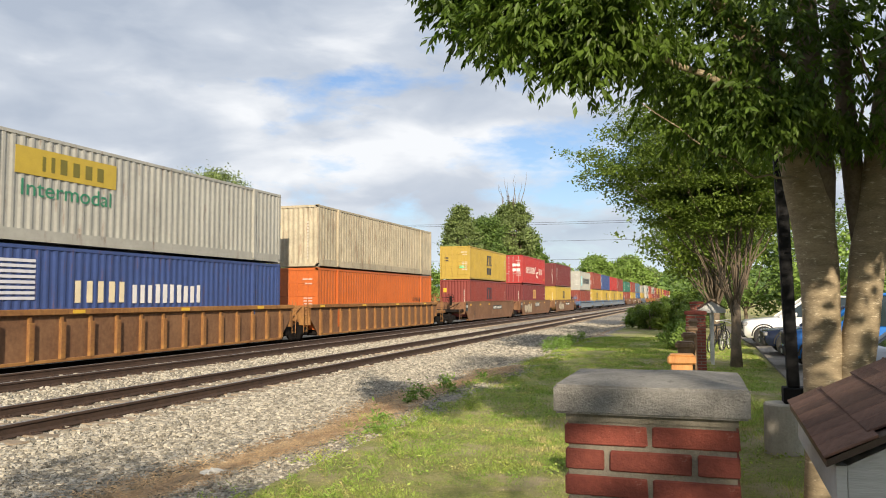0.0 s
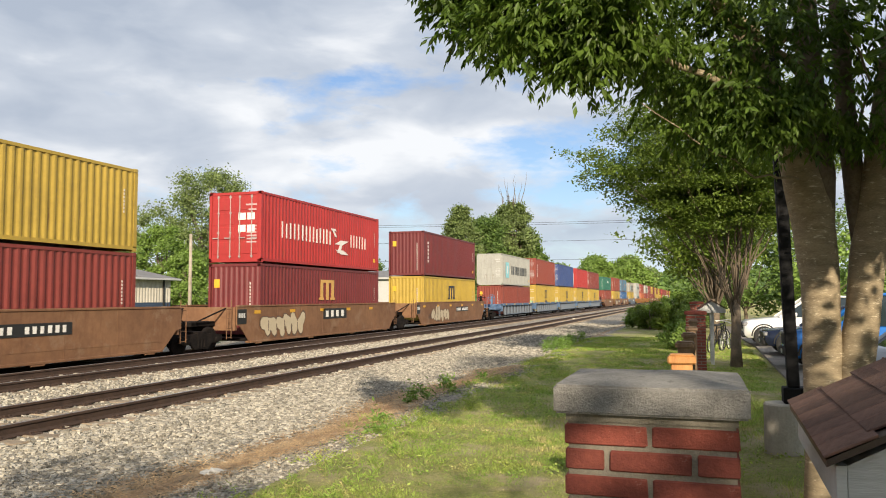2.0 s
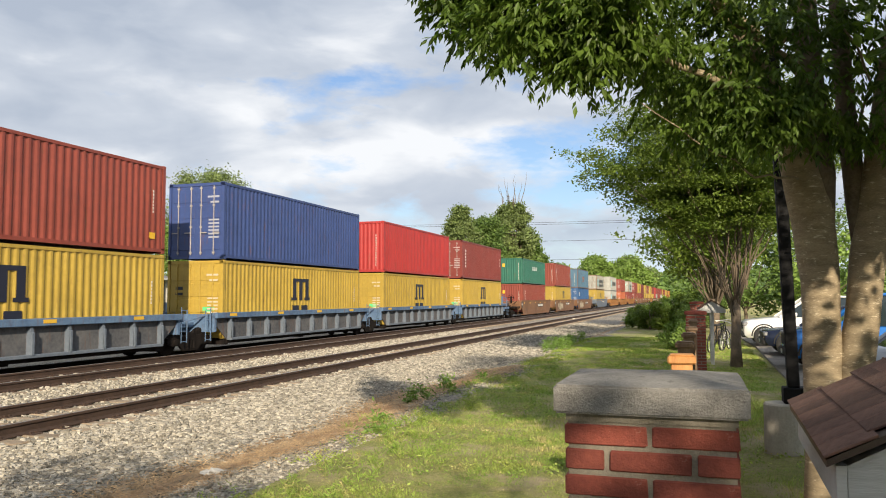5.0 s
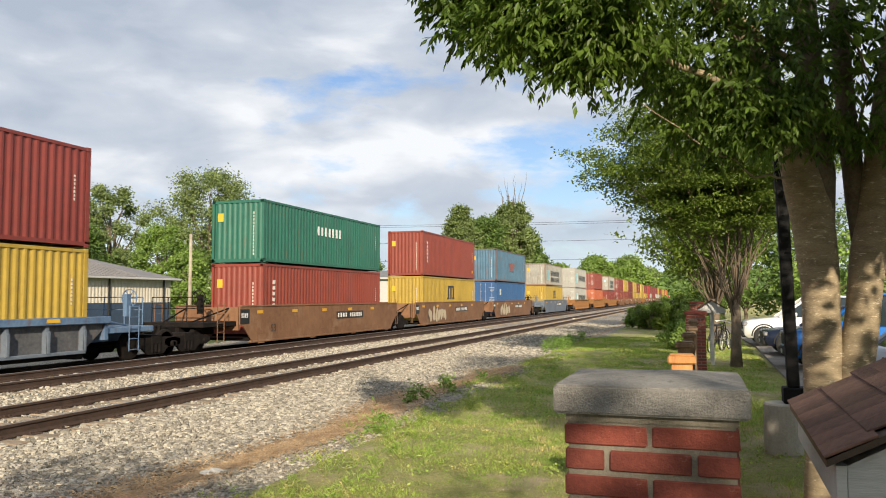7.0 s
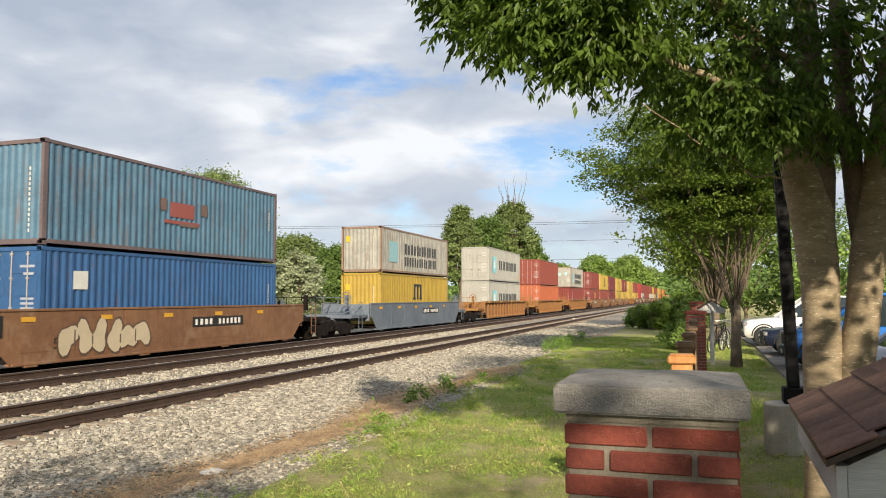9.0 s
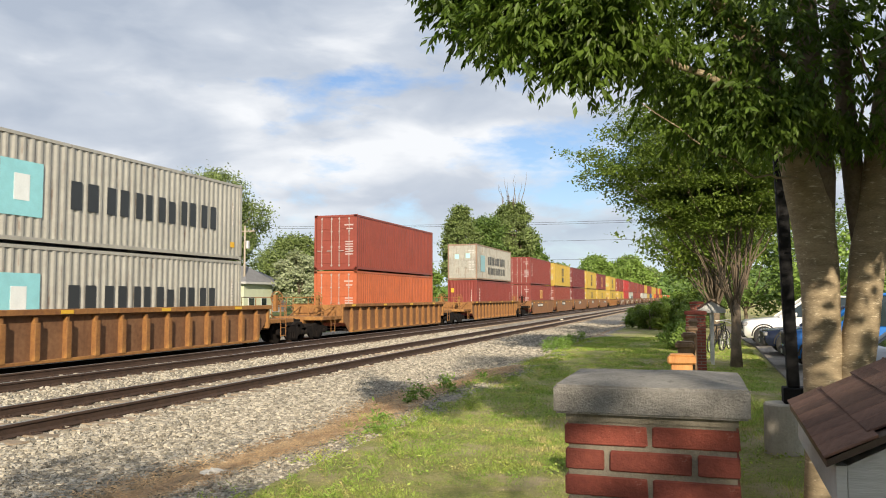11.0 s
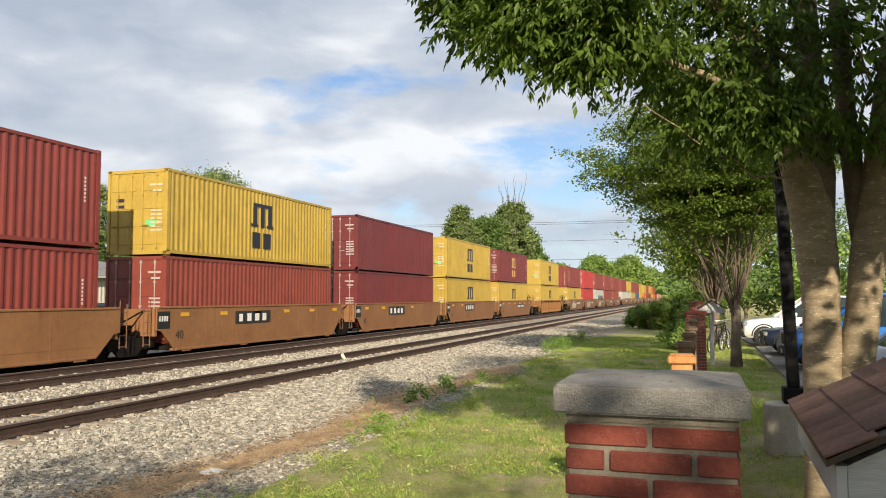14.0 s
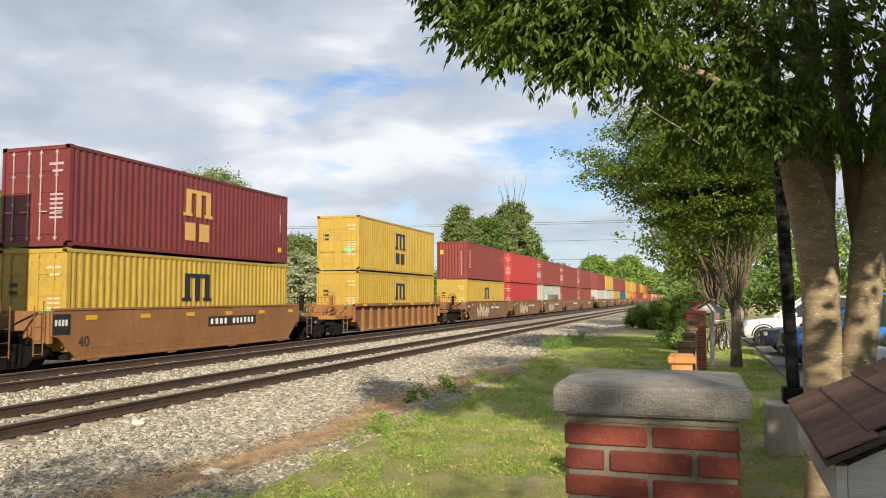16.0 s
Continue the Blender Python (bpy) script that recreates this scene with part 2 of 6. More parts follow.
def tube(bm, points, radii, sides=8):
    """A tapered tube through points."""
    rings, pts = [], [Vector(p) for p in points]
    for i, p in enumerate(pts):
        d = (pts[min(i + 1, len(pts) - 1)] - pts[max(i - 1, 0)]).normalized()
        a = d.cross(Vector((0.31, 0.83, 0.46))).normalized()
        b = d.cross(a)
        rings.append([bm.verts.new(p + (a * math.cos(t) + b * math.sin(t)) * radii[i]) for t in (2 * math.pi * k / sides for k in range(sides))])
    for r0, r1 in zip(rings, rings[1:]):
        for k in range(sides):
            bm.faces.new((r0[k], r0[(k + 1) % sides], r1[(k + 1) % sides], r1[k]))
    bm.faces.new(rings[0][::-1])
    bm.faces.new(rings[-1])
    return bm


def rod(bm, a, b, r, sides=8):
    return tube(bm, [a, b], [r, r], sides)


def root(name, x, y, z, label, category, group="", rz=0):
    ob = new(name)
    ob.empty_display_size = 0.2
    ob.matrix_basis = pose(x, y, z, 0, 0, rz)
    return tagged(ob, label, category, group)


def prism(bm, outline, y0, y1):
    """An outline in x, z drawn out along y."""
    a = [bm.verts.new((x, y0, z)) for x, z in outline]
    b = [bm.verts.new((x, y1, z)) for x, z in outline]
    n = len(outline)
    for i in range(n):
        bm.faces.new((a[i], a[(i + 1) % n], b[(i + 1) % n], b[i]))
    bm.faces.new(a[::-1])
    bm.faces.new(b)
    bmesh.ops.recalc_face_normals(bm, faces=bm.faces[:])
    return bm


def prism_x(bm, outline, x0, x1):
    """An outline in y, z drawn out along x."""
    a = [bm.verts.new((x0, y, z)) for y, z in outline]
    b = [bm.verts.new((x1, y, z)) for y, z in outline]
    n = len(outline)
    for i in range(n):
        bm.faces.new((a[i], a[(i + 1) % n], b[(i + 1) % n], b[i]))
    bm.faces.new(a[::-1])
    bm.faces.new(b)
    bmesh.ops.recalc_face_normals(bm, faces=bm.faces[:])
    return bm


# ---- ground and tracks ----
X_NEAR, X_MID, X_TRAIN = -9.444, -13.773, -17.781
Z_TRAIN = -0.30


def ground_z(x, y):
    """Height of the ground: lawn, ballast shoulder, two tracks on one bed, the third track a little lower."""
    if x > -4.3:
        z = -0.10
    elif x > -6.2:
        z = -0.10 - 0.16 * min(1, (-4.3 - x) / 0.9)
    elif x > -7.6:
        z = -0.26 + 0.07 * (-6.2 - x) / 1.4
    elif x > -15.35:
        z = -0.19
    elif x > -16.1:
        z = -0.19 - 0.31 * (-15.35 - x) / 0.75
    elif x > -20.5:
        z = -0.50
    else:
        z = -0.50 - 0.1 * min(1, (-20.5 - x) / 4)
    return z


def make_ground():
    xs = [-1800, -900, -450, -220, -120, -80, -60, -45, -35, -28, -24, -20.5, -18, -16.1, -15.7, -15.35, -14, -12, -10, -8.6, -7.6, -6.9, -6.2, -5.6, -5.2, -4.8, -4.5, -4.3,
          -4, -3.4, -2.8, -2, -1, 0, 1, 1.7, 2.4, 4, 8, 16, 40, 100, 250, 600, 1500]
    ys = [-900, -300, -100, -40, -20, -10, -5] + [0.5 * k for k in range(0, 60)] + [30 + 2 * k for k in range(30)] + [90, 110, 140, 180, 240, 320, 450, 650, 1000, 1800, 3500]
    verts = []
    for y in ys:
        for x in xs:
            w = 0.0
            if -7 < x < 8 and -6 < y < 60:
                w = 0.03 * noise.noise(Vector((x * 0.9, y * 0.5, 0)))
            if -6.5 < x < -3.4:
                x = x + 0.35 * noise.noise(Vector((0.0, y * 0.33, 7)))
            verts.append((x, y, ground_z(x, y) + w))
    nx = len(xs)
    faces = [(j * nx + i, j * nx + i + 1, (j + 1) * nx + i + 1, (j + 1) * nx + i) for j in range(len(ys) - 1) for i in range(nx - 1)]
    m = bpy.data.materials.new("ground_cover")
    m.use_nodes = True
    n = Nodes(m.node_tree)
    co = n.add("ShaderNodeTexCoord").outputs["Object"]
    sep = n.add("ShaderNodeSeparateXYZ")
    n.link(co, sep.inputs[0])
    wob = n.math("MULTIPLY", n.math("SUBTRACT", n.noise(co, 0.7, 5, 0.6), 0.5), 2.4)
    x = n.math("ADD", sep.outputs[0], wob)
    green = n.ramp(n.noise(co, 0.9, 6, 0.65), (0.35, (0.22, 0.28, 0.06)), (0.52, (0.42, 0.40, 0.14)), (0.66, (0.50, 0.42, 0.24)))
    green = n.mix(n.ramp(n.noise(co, 14, 5, 0.7), (0.4, 0.0), (0.65, 0.6)), green, (0.12, 0.16, 0.035))
    green = n.mix(n.ramp(n.noise(co, 55, 4, 0.75), (0.45, 0.0), (0.62, 0.7)), green, (0.40, 0.36, 0.17))
    green = n.mix(n.ramp(n.noise(co, 120, 3, 0.75), (0.50, 0.0), (0.64, 0.6)), green, (0.11, 0.14, 0.035))
    green = n.mix(n.ramp(n.noise(co, 0.75, 5, 0.6), (0.52, 0.0), (0.62, 0.9)), green, (0.46, 0.37, 0.25))
    stone = n.ramp(n.noise(co, 22, 6, 0.75), (0.38, (0.085, 0.075, 0.062)), (0.52, (0.33, 0.30, 0.25)), (0.66, (0.58, 0.535, 0.45)))
    stone = n.mix(n.ramp(n.noise(co, 0.5, 4, 0.6), (0.45, 0.0), (0.7, 0.35)), stone, (0.24, 0.185, 0.13))
    far = n.ramp(n.noise(co, 0.25, 6, 0.7), (0.4, (0.06, 0.09, 0.025)), (0.6, (0.13, 0.15, 0.05)))
    straw = n.ramp(n.noise(co, 6, 6, 0.75), (0.35, (0.18, 0.11, 0.065)), (0.6, (0.42, 0.29, 0.17)))
    in_lawn = n.math("GREATER_THAN", n.math("ADD", sep.outputs[0], n.math("MULTIPLY", wob, 0.7)), -3.9)
    strawband = n.math("MULTIPLY", n.math("GREATER_THAN", x, -5.4), n.math("LESS_THAN", x, -4.4))
    strawband = n.math("MULTIPLY", strawband, n.ramp(n.noise(co, 0.35, 3, 0.5), (0.30, 0.2), (0.42, 1.0)))
    # the train's shade, painted as a dark strip into the ballast colour
    train_shade = n.math("MULTIPLY", n.math("LESS_THAN", sep.outputs[0], -15.9), n.math("GREATER_THAN", sep.outputs[0], -20.6))
    stone = n.mix(n.math("MULTIPLY", train_shade, 0.8), stone, (0.035, 0.030, 0.026))
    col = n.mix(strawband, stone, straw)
    col = n.mix(in_lawn, col, green)
    col = n.mix(n.math("LESS_THAN", n.math("ADD", sep.outputs[0], n.math("MULTIPLY", wob, 1.5)), -23.0), col, far)
    p = n.add("ShaderNodeBsdfPrincipled", Roughness=0.95)
    p.inputs["Specular IOR Level"].default_value = 0.2
    n.link(col, p.inputs["Base Color"])
    bp = n.add("ShaderNodeBump", Strength=1.0, Distance=0.05)
    n.link(n.noise(co, 24, 6, 0.75), bp.inputs["Height"])
    n.link(bp.outputs[0], p.inputs["Normal"])
    n.link(p.outputs[0], n.add("ShaderNodeOutputMaterial").inputs["Surface"])
    return tagged(new("ground", raw("ground", verts, faces, m, True)), "lawn, dry verge and crushed stone ballast beside railway tracks", "ground", kind="structure")


make_ground()

RAIL_HALF = [(0.075, -0.170), (0.075, -0.158), (0.012, -0.130), (0.012, -0.045), (0.037, -0.035), (0.037, -0.004), (0.030, 0.0)]
RAIL_SECTION = RAIL_HALF + [(-x, z) for x, z in RAIL_HALF[::-1]]


def make_track(x, z, y0, y1, parts_to):
    """A standard-gauge track: two rails, ties with plates."""
    t = root("railway_track", x, 0, z, "rusty steel railway track on timber ties in ballast", "railway track", "parallel tracks")
    t["kind"] = "structure"
    for side in (-0.755, 0.755):
        bm = prism(bmesh.new(), [(px + side, pz) for px, pz in RAIL_SECTION], y0, y1)
        ob = part("rail", bm, M_RAIL, t)
        part("rail_head", prism(bmesh.new(), [(side - 0.026, 0.0), (side + 0.026, 0.0), (side + 0.02, 0.004), (side - 0.02, 0.004)], y0, y1), M_RAILTOP, ob, "polished running surface")
    bm = bmesh.new()
    box(bm, -1.29, 1.29, -0.115, 0.115, -0.36, -0.172, 0.012)
    tie = mesh("tie", bm, M_TIE)
    bm = bmesh.new()
    for side in (-0.755, 0.755):
        box(bm, side - 0.17, side + 0.17, -0.095, 0.095, -0.171, -0.159)
        for sx in (-0.1, 0.1):
            box(bm, side + sx - 0.018, side + sx + 0.018, -0.06, -0.02, -0.16, -0.135)
            box(bm, side + sx - 0.018, side + sx + 0.018, 0.03, 0.07, -0.16, -0.135)
    plate = mesh("tie_plate", bm, M_RAIL)
    y, k = y0 + 0.3, 0
    rest_v, rest_f = [], []
    rng = random.Random(int(abs(x) * 10))
    while y < y1:
        if 1 < y < parts_to:
            o = part("tie", tie, None, t)
            o.location, o.rotation_euler[2] = (rng.uniform(-0.05, 0.05), y, rng.uniform(-0.008, 0.008)), rng.uniform(-0.012, 0.012)
            o2 = part("tie_plate", plate, None, o)
        else:
            b = len(rest_v)
            for vz in (-0.36, -0.172):
                rest_v += [(-1.29, y - 0.115, vz), (1.29, y - 0.115, vz), (1.29, y + 0.115, vz), (-1.29, y + 0.115, vz)]
            rest_f += [(b + 4, b + 5, b + 6, b + 7), (b, b + 1, b + 5, b + 4), (b + 1, b + 2, b + 6, b + 5), (b + 3, b + 7, b + 6, b + 2), (b, b + 4, b + 7, b + 3)]
        y += 0.52
    if rest_v:
        o = part("far_ties", raw("far_ties", rest_v, rest_f, M_TIE), None, t)
        o["kind"] = "stuff"
    return t


make_track(X_NEAR, 0.0, -20, 700, 60)
make_track(X_MID, 0.0, -20, 700, 60)
make_track(X_TRAIN, Z_TRAIN, -20, 900, 40)


def scatter_stones(name, count, region, size, seed, mat, label, power=1.0):
    """Loose crushed stones, each a small irregular solid, joined into one mesh."""
    rng = np.random.default_rng(seed)
    base = np.array([(a, b, c) for a in (-1, 1) for b in (-1, 1) for c in (-1, 1)]) * 0.68
    tri = np.array([(0, 1, 3), (0, 3, 2), (4, 6, 7), (4, 7, 5), (0, 4, 5), (0, 5, 1), (2, 3, 7), (2, 7, 6), (0, 2, 6), (0, 6, 4), (1, 5, 7), (1, 7, 3)])
    x0, x1, y0, y1 = region
    u = rng.random(count) ** power
    Y = y0 + (y1 - y0) * u
    X = x0 + (x1 - x0) * rng.random(count)
    keep = np.ones(count, bool)
    for xc in (X_NEAR, X_MID):
        for s in (-0.755, 0.755):
            keep &= np.abs(X - xc - s) > 0.12
        ontie = (np.abs(X - xc) < 1.29) & (np.abs(((Y + 19.7) % 0.52) - 0.26) > 0.13)
        keep &= ~(ontie & (rng.random(count) < 0.93))
    keep &= ~((X > -5.25 + 0.25 * np.sin(Y * 1.7) + 0.15 * np.sin(Y * 4.1)) & (X < -4.45) & (Y > 5.0) & (Y < 17.5) & (rng.random(count) < 0.6))
    X, Y = X[keep], Y[keep]
    n = len(X)
    Z = np.array([ground_z(a, b) for a, b in zip(X, Y)])
    s = size * (0.55 + 0.9 * rng.random(n) ** 2)
    V = base[None] * (0.55 + 0.75 * rng.random((n, len(base), 3)))
    V = V * (s[:, None, None] * np.stack([0.7 + 0.6 * rng.random(n), 0.7 + 0.6 * rng.random(n), 0.65 + 0.45 * rng.random(n)], 1)[:, None, :])
    a = rng.random(n) * 6.283
    c, sn = np.cos(a)[:, None], np.sin(a)[:, None]
    V = np.stack([V[..., 0] * c - V[..., 1] * sn, V[..., 0] * sn + V[..., 1] * c, V[..., 2]], -1)
    V += np.stack([X, Y, Z + s * 0.3], 1)[:, None]
    F = (tri[None] + (np.arange(n) * len(base))[:, None, None]).reshape(-1, 3)
    me = bpy.data.meshes.new(name)
    me.from_pydata(V.reshape(-1, 3), [], F)
    me.materials.append(mat)
    return tagged(new(name, me), label, "gravel", kind="stuff")


scatter_stones("ballast", 60000, (-8.1, -4.45, 3.5, 26), 0.026, 1, M_STONE, "loose crushed grey limestone ballast along the track", 1.35)
scatter_stones("ballast", 46000, (-15.4, -8.1, 4.0, 44), 0.032, 2, M_STONE, "loose crushed limestone ballast between the rails", 1.3)
scatter_stones("ballast", 16000, (-8.1, -4.6, 25, 56), 0.045, 4, M_STONE, "loose crushed limestone ballast farther along the track", 1.2)
scatter_stones("gravel_strip", 9000, (-4.45, -3.85, 4.0, 20), 0.018, 3, M_STONE, "fine grey gravel strip along the lawn edge", 1.2)


# ---- the train ----
SPEED = 25.0
MOVERS = []  # (thing, its pose at the start)
CACHE = {}
YELLOW, MAROON, RED, BRICK, WHITE = (0.40, 0.275, 0.045), (0.145, 0.024, 0.025), (0.36, 0.030, 0.028), (0.22, 0.046, 0.030), (0.36, 0.355, 0.32)
BLUE, GREEN, ORANGE, PALEBLUE, BLUE2, CREAM = (0.04, 0.07, 0.21), (0.025, 0.13, 0.09), (0.48, 0.115, 0.022), (0.075, 0.165, 0.25), (0.028, 0.09, 0.22), (0.47, 0.41, 0.30)
BROWNRED = (0.20, 0.036, 0.028)
RUSSET = (0.40, 0.105, 0.042)
NAMES = {RUSSET: "faded orange-red", YELLOW: "yellow", MAROON: "maroon", RED: "bright red", BRICK: "faded brick-red", WHITE: "off-white", BLUE: "dark blue", GREEN: "green", ORANGE: "orange",
         PALEBLUE: "weathered pale blue", BLUE2: "blue", CREAM: "cream", BROWNRED: "brown-red"}


def corrugated(bm, fixed, axis, a0, a1, z0, z1, depth, pitch, sign):
    """A trapezoid-corrugated steel wall in the plane axis = fixed, from a0 to a1; sign is the way out."""
    count = max(1, round((a1 - a0) / pitch))
    p = (a1 - a0) / count
    cols = []
    for k in range(count):
        s = a0 + k * p
        for u, d in ((0.0, depth), (0.26, depth), (0.5, 0.0), (0.76, 0.0)):
            cols.append((s + u * p, d))
    cols.append((a1, depth))
    rows = []
    for a, d in cols:
        c = fixed - sign * d
        rows.append([bm.verts.new((c, a, z) if axis == "x" else (a, c, z)) for z in (z0, z1)])
    for r0, r1 in zip(rows, rows[1:]):
        f = (r0[0], r1[0], r1[1], r0[1])
        bm.faces.new(f if (sign > 0) == (axis == "x") else f[::-1])


def container_meshes(length, height, doors, domestic):
    key = (length, height, doors, domestic)
    if key in CACHE:
        return CACHE[key]
    w = 1.219 if not domestic else 1.295
    out = {}
    bm = bmesh.new()
    pitch = 0.278 if not domestic else 0.30
    for s in (1, -1):
        corrugated(bm, s * (w - 0.012), "x", 0.13, length - 0.13, 0.14, height - 0.10, 0.036 if not domestic else 0.03, pitch, s)
    corrugated(bm, length - 0.02, "y", -w + 0.12, w - 0.12, 0.14, height - 0.10, 0.04, 0.25, 1)
    if not doors:
        corrugated(bm, 0.02, "y", -w + 0.12, w - 0.12, 0.14, height - 0.10, 0.04, 0.25, -1)
    box(bm, -w + 0.06, w - 0.06, 0.06, length - 0.06, height - 0.03, height - 0.012)
    box(bm, -w + 0.06, w - 0.06, 0.06, length - 0.06, 0.10, 0.14)
    out["body"] = mesh("body", bm, M_BOX)
    bm = bmesh.new()
    for sx in (-1, 1):
        a, b = sorted((sx * w, sx * (w - 0.10)))
        box(bm, a, b, 0.0, length, height - 0.11, height - 0.02)
        box(bm, a, b, 0.0, length, 0.05, 0.16)
        for y in (0.0, length - 0.17):
            box(bm, a, b, y, y + 0.17, 0.0, 0.06)
        for y in (0.0, length - 0.15):
            box(bm, a, b, y, y + 0.15, 0.1, height - 0.1)
        if domestic:
            for y in (2.0, length - 2.15):
                box(bm, sx * w - 0.06, sx * w + 0.06, y, y + 0.15, 0.1, height - 0.06)
            a2, b2 = sorted((sx * (w + 0.006), sx * (w - 0.05)))
            box(bm, a2, b2, 0.15, length - 0.15, 0.05, 0.36)
    for y in (0.0, length - 0.12):
        box(bm, -w, w, y, y + 0.12, height - 0.13, height - 0.02)
        box(bm, -w, w, y, y + 0.12, 0.02, 0.16)
    out["frame"] = mesh("frame", bm, M_BOX)
    bm = bmesh.new()
    box(bm, -0.09, 0.09, -0.085, 0.085, -0.06, 0.06, 0.012)
    out["casting"] = mesh("corner_casting", bm, M_BOX)
    if doors:
        bm = bmesh.new()
        half = w - 0.11
        box(bm, 0.0, half, 0.03, 0.07, 0.16, height - 0.13)
        for k in range(4):
            z = 0.30 + k * (height - 0.5) / 4
            box(bm, 0.07, half - 0.06, 0.012, 0.03, z + 0.05, z + (height - 0.5) / 4 - 0.06, 0.008)
        out["door"] = mesh("door", bm, M_BOX)
        bm = bmesh.new()
        rod(bm, (0, -0.012, 0.17), (0, -0.012, height - 0.14), 0.018, 6)
        for z in (0.25, height * 0.42, height * 0.7, height - 0.22):
            box(bm, -0.045, 0.045, -0.03, 0.012, z - 0.03, z + 0.03)
        box(bm, -0.02, 0.26, -0.04, -0.02, 0.98, 1.02)
        out["rod"] = mesh("locking_rod", bm, M_BOX)
    CACHE[key] = out
    return out


def blocks(parent, name, rects, color, x, label="", facing="side"):
    """Flat painted bars on a container: rects of (along, up, width, height, slant)."""
    if name == "lettering" and len(rects) > 1 and max(r[2] * r[3] for r in rects) > 0.09:
        for r in rects:
            blocks(parent, name, [r], color, x, label, facing)
        return None
    bm = bmesh.new()
    for k, (a, z, wd, ht, *sl) in enumerate(rects):
        s = sl[0] if sl else 0.0
        ring = [(a, z), (a + wd, z), (a + wd + s, z + ht), (a + s, z + ht)]
        vs = []
        for lay in (0.0, 0.006 + 0.0006 * k):
            vs.append([bm.verts.new((x + lay, p, q) if facing == "side" else (p, x - lay, q)) for p, q in ring])
        bm.faces.new(vs[1])
        for i in range(4):
            bm.faces.new((vs[0][i], vs[0][(i + 1) % 4], vs[1][(i + 1) % 4], vs[1][i]))
    bmesh.ops.recalc_face_normals(bm, faces=bm.faces[:])
    o = part(name, bm, M_MARK, parent, label)
    o.color = (*color, 1)
    if name == "lettering" and len(rects) > 3:
        o["kind"] = "stuff"
    return o


def bar_word(a, z, height, widths, gap=0.12, stroke=0.3):
    """Plain bars standing for a word."""
    rects, rng = [], random.Random(int(a * 100 + z * 10))
    for w in widths:
        if w > 0.5:
            bar = w * (0.33 if stroke > 0.2 else 0.2)
            rects.append((a + w * 0.06, z, bar, height))
            rects.append((a + w * 0.90 - bar, z, bar, height * rng.choice((1.0, 1.0, 0.9))))
        else:
            rects.append((a + w * 0.1, z, w * rng.uniform(0.55, 0.72), height * rng.choice((1.0, 1.0, 0.94))))
        a += w + gap
    return rects


def em_mark(a, z, h, full):
    """A shipping line's mark: three stout uprights under a bar on a foot line, with two blocks below."""
    w = 1.42
    st = w * 0.20
    r = [(a, z, st, h), (a + w * 0.40, z, st, h), (a + w * 0.8, z, st, h), (a, z + h * 0.86, w, h * 0.14), (a - 0.14, z, 0.5, h * 0.12), (a + w * 0.8 - 0.1, z, 0.5, h * 0.12)]
    if full:
        b = z - h * 0.90
        for o in (a - 0.04, a + w * 0.54):
            r += [(o, b, w * 0.40, h * 0.66)]
    return r


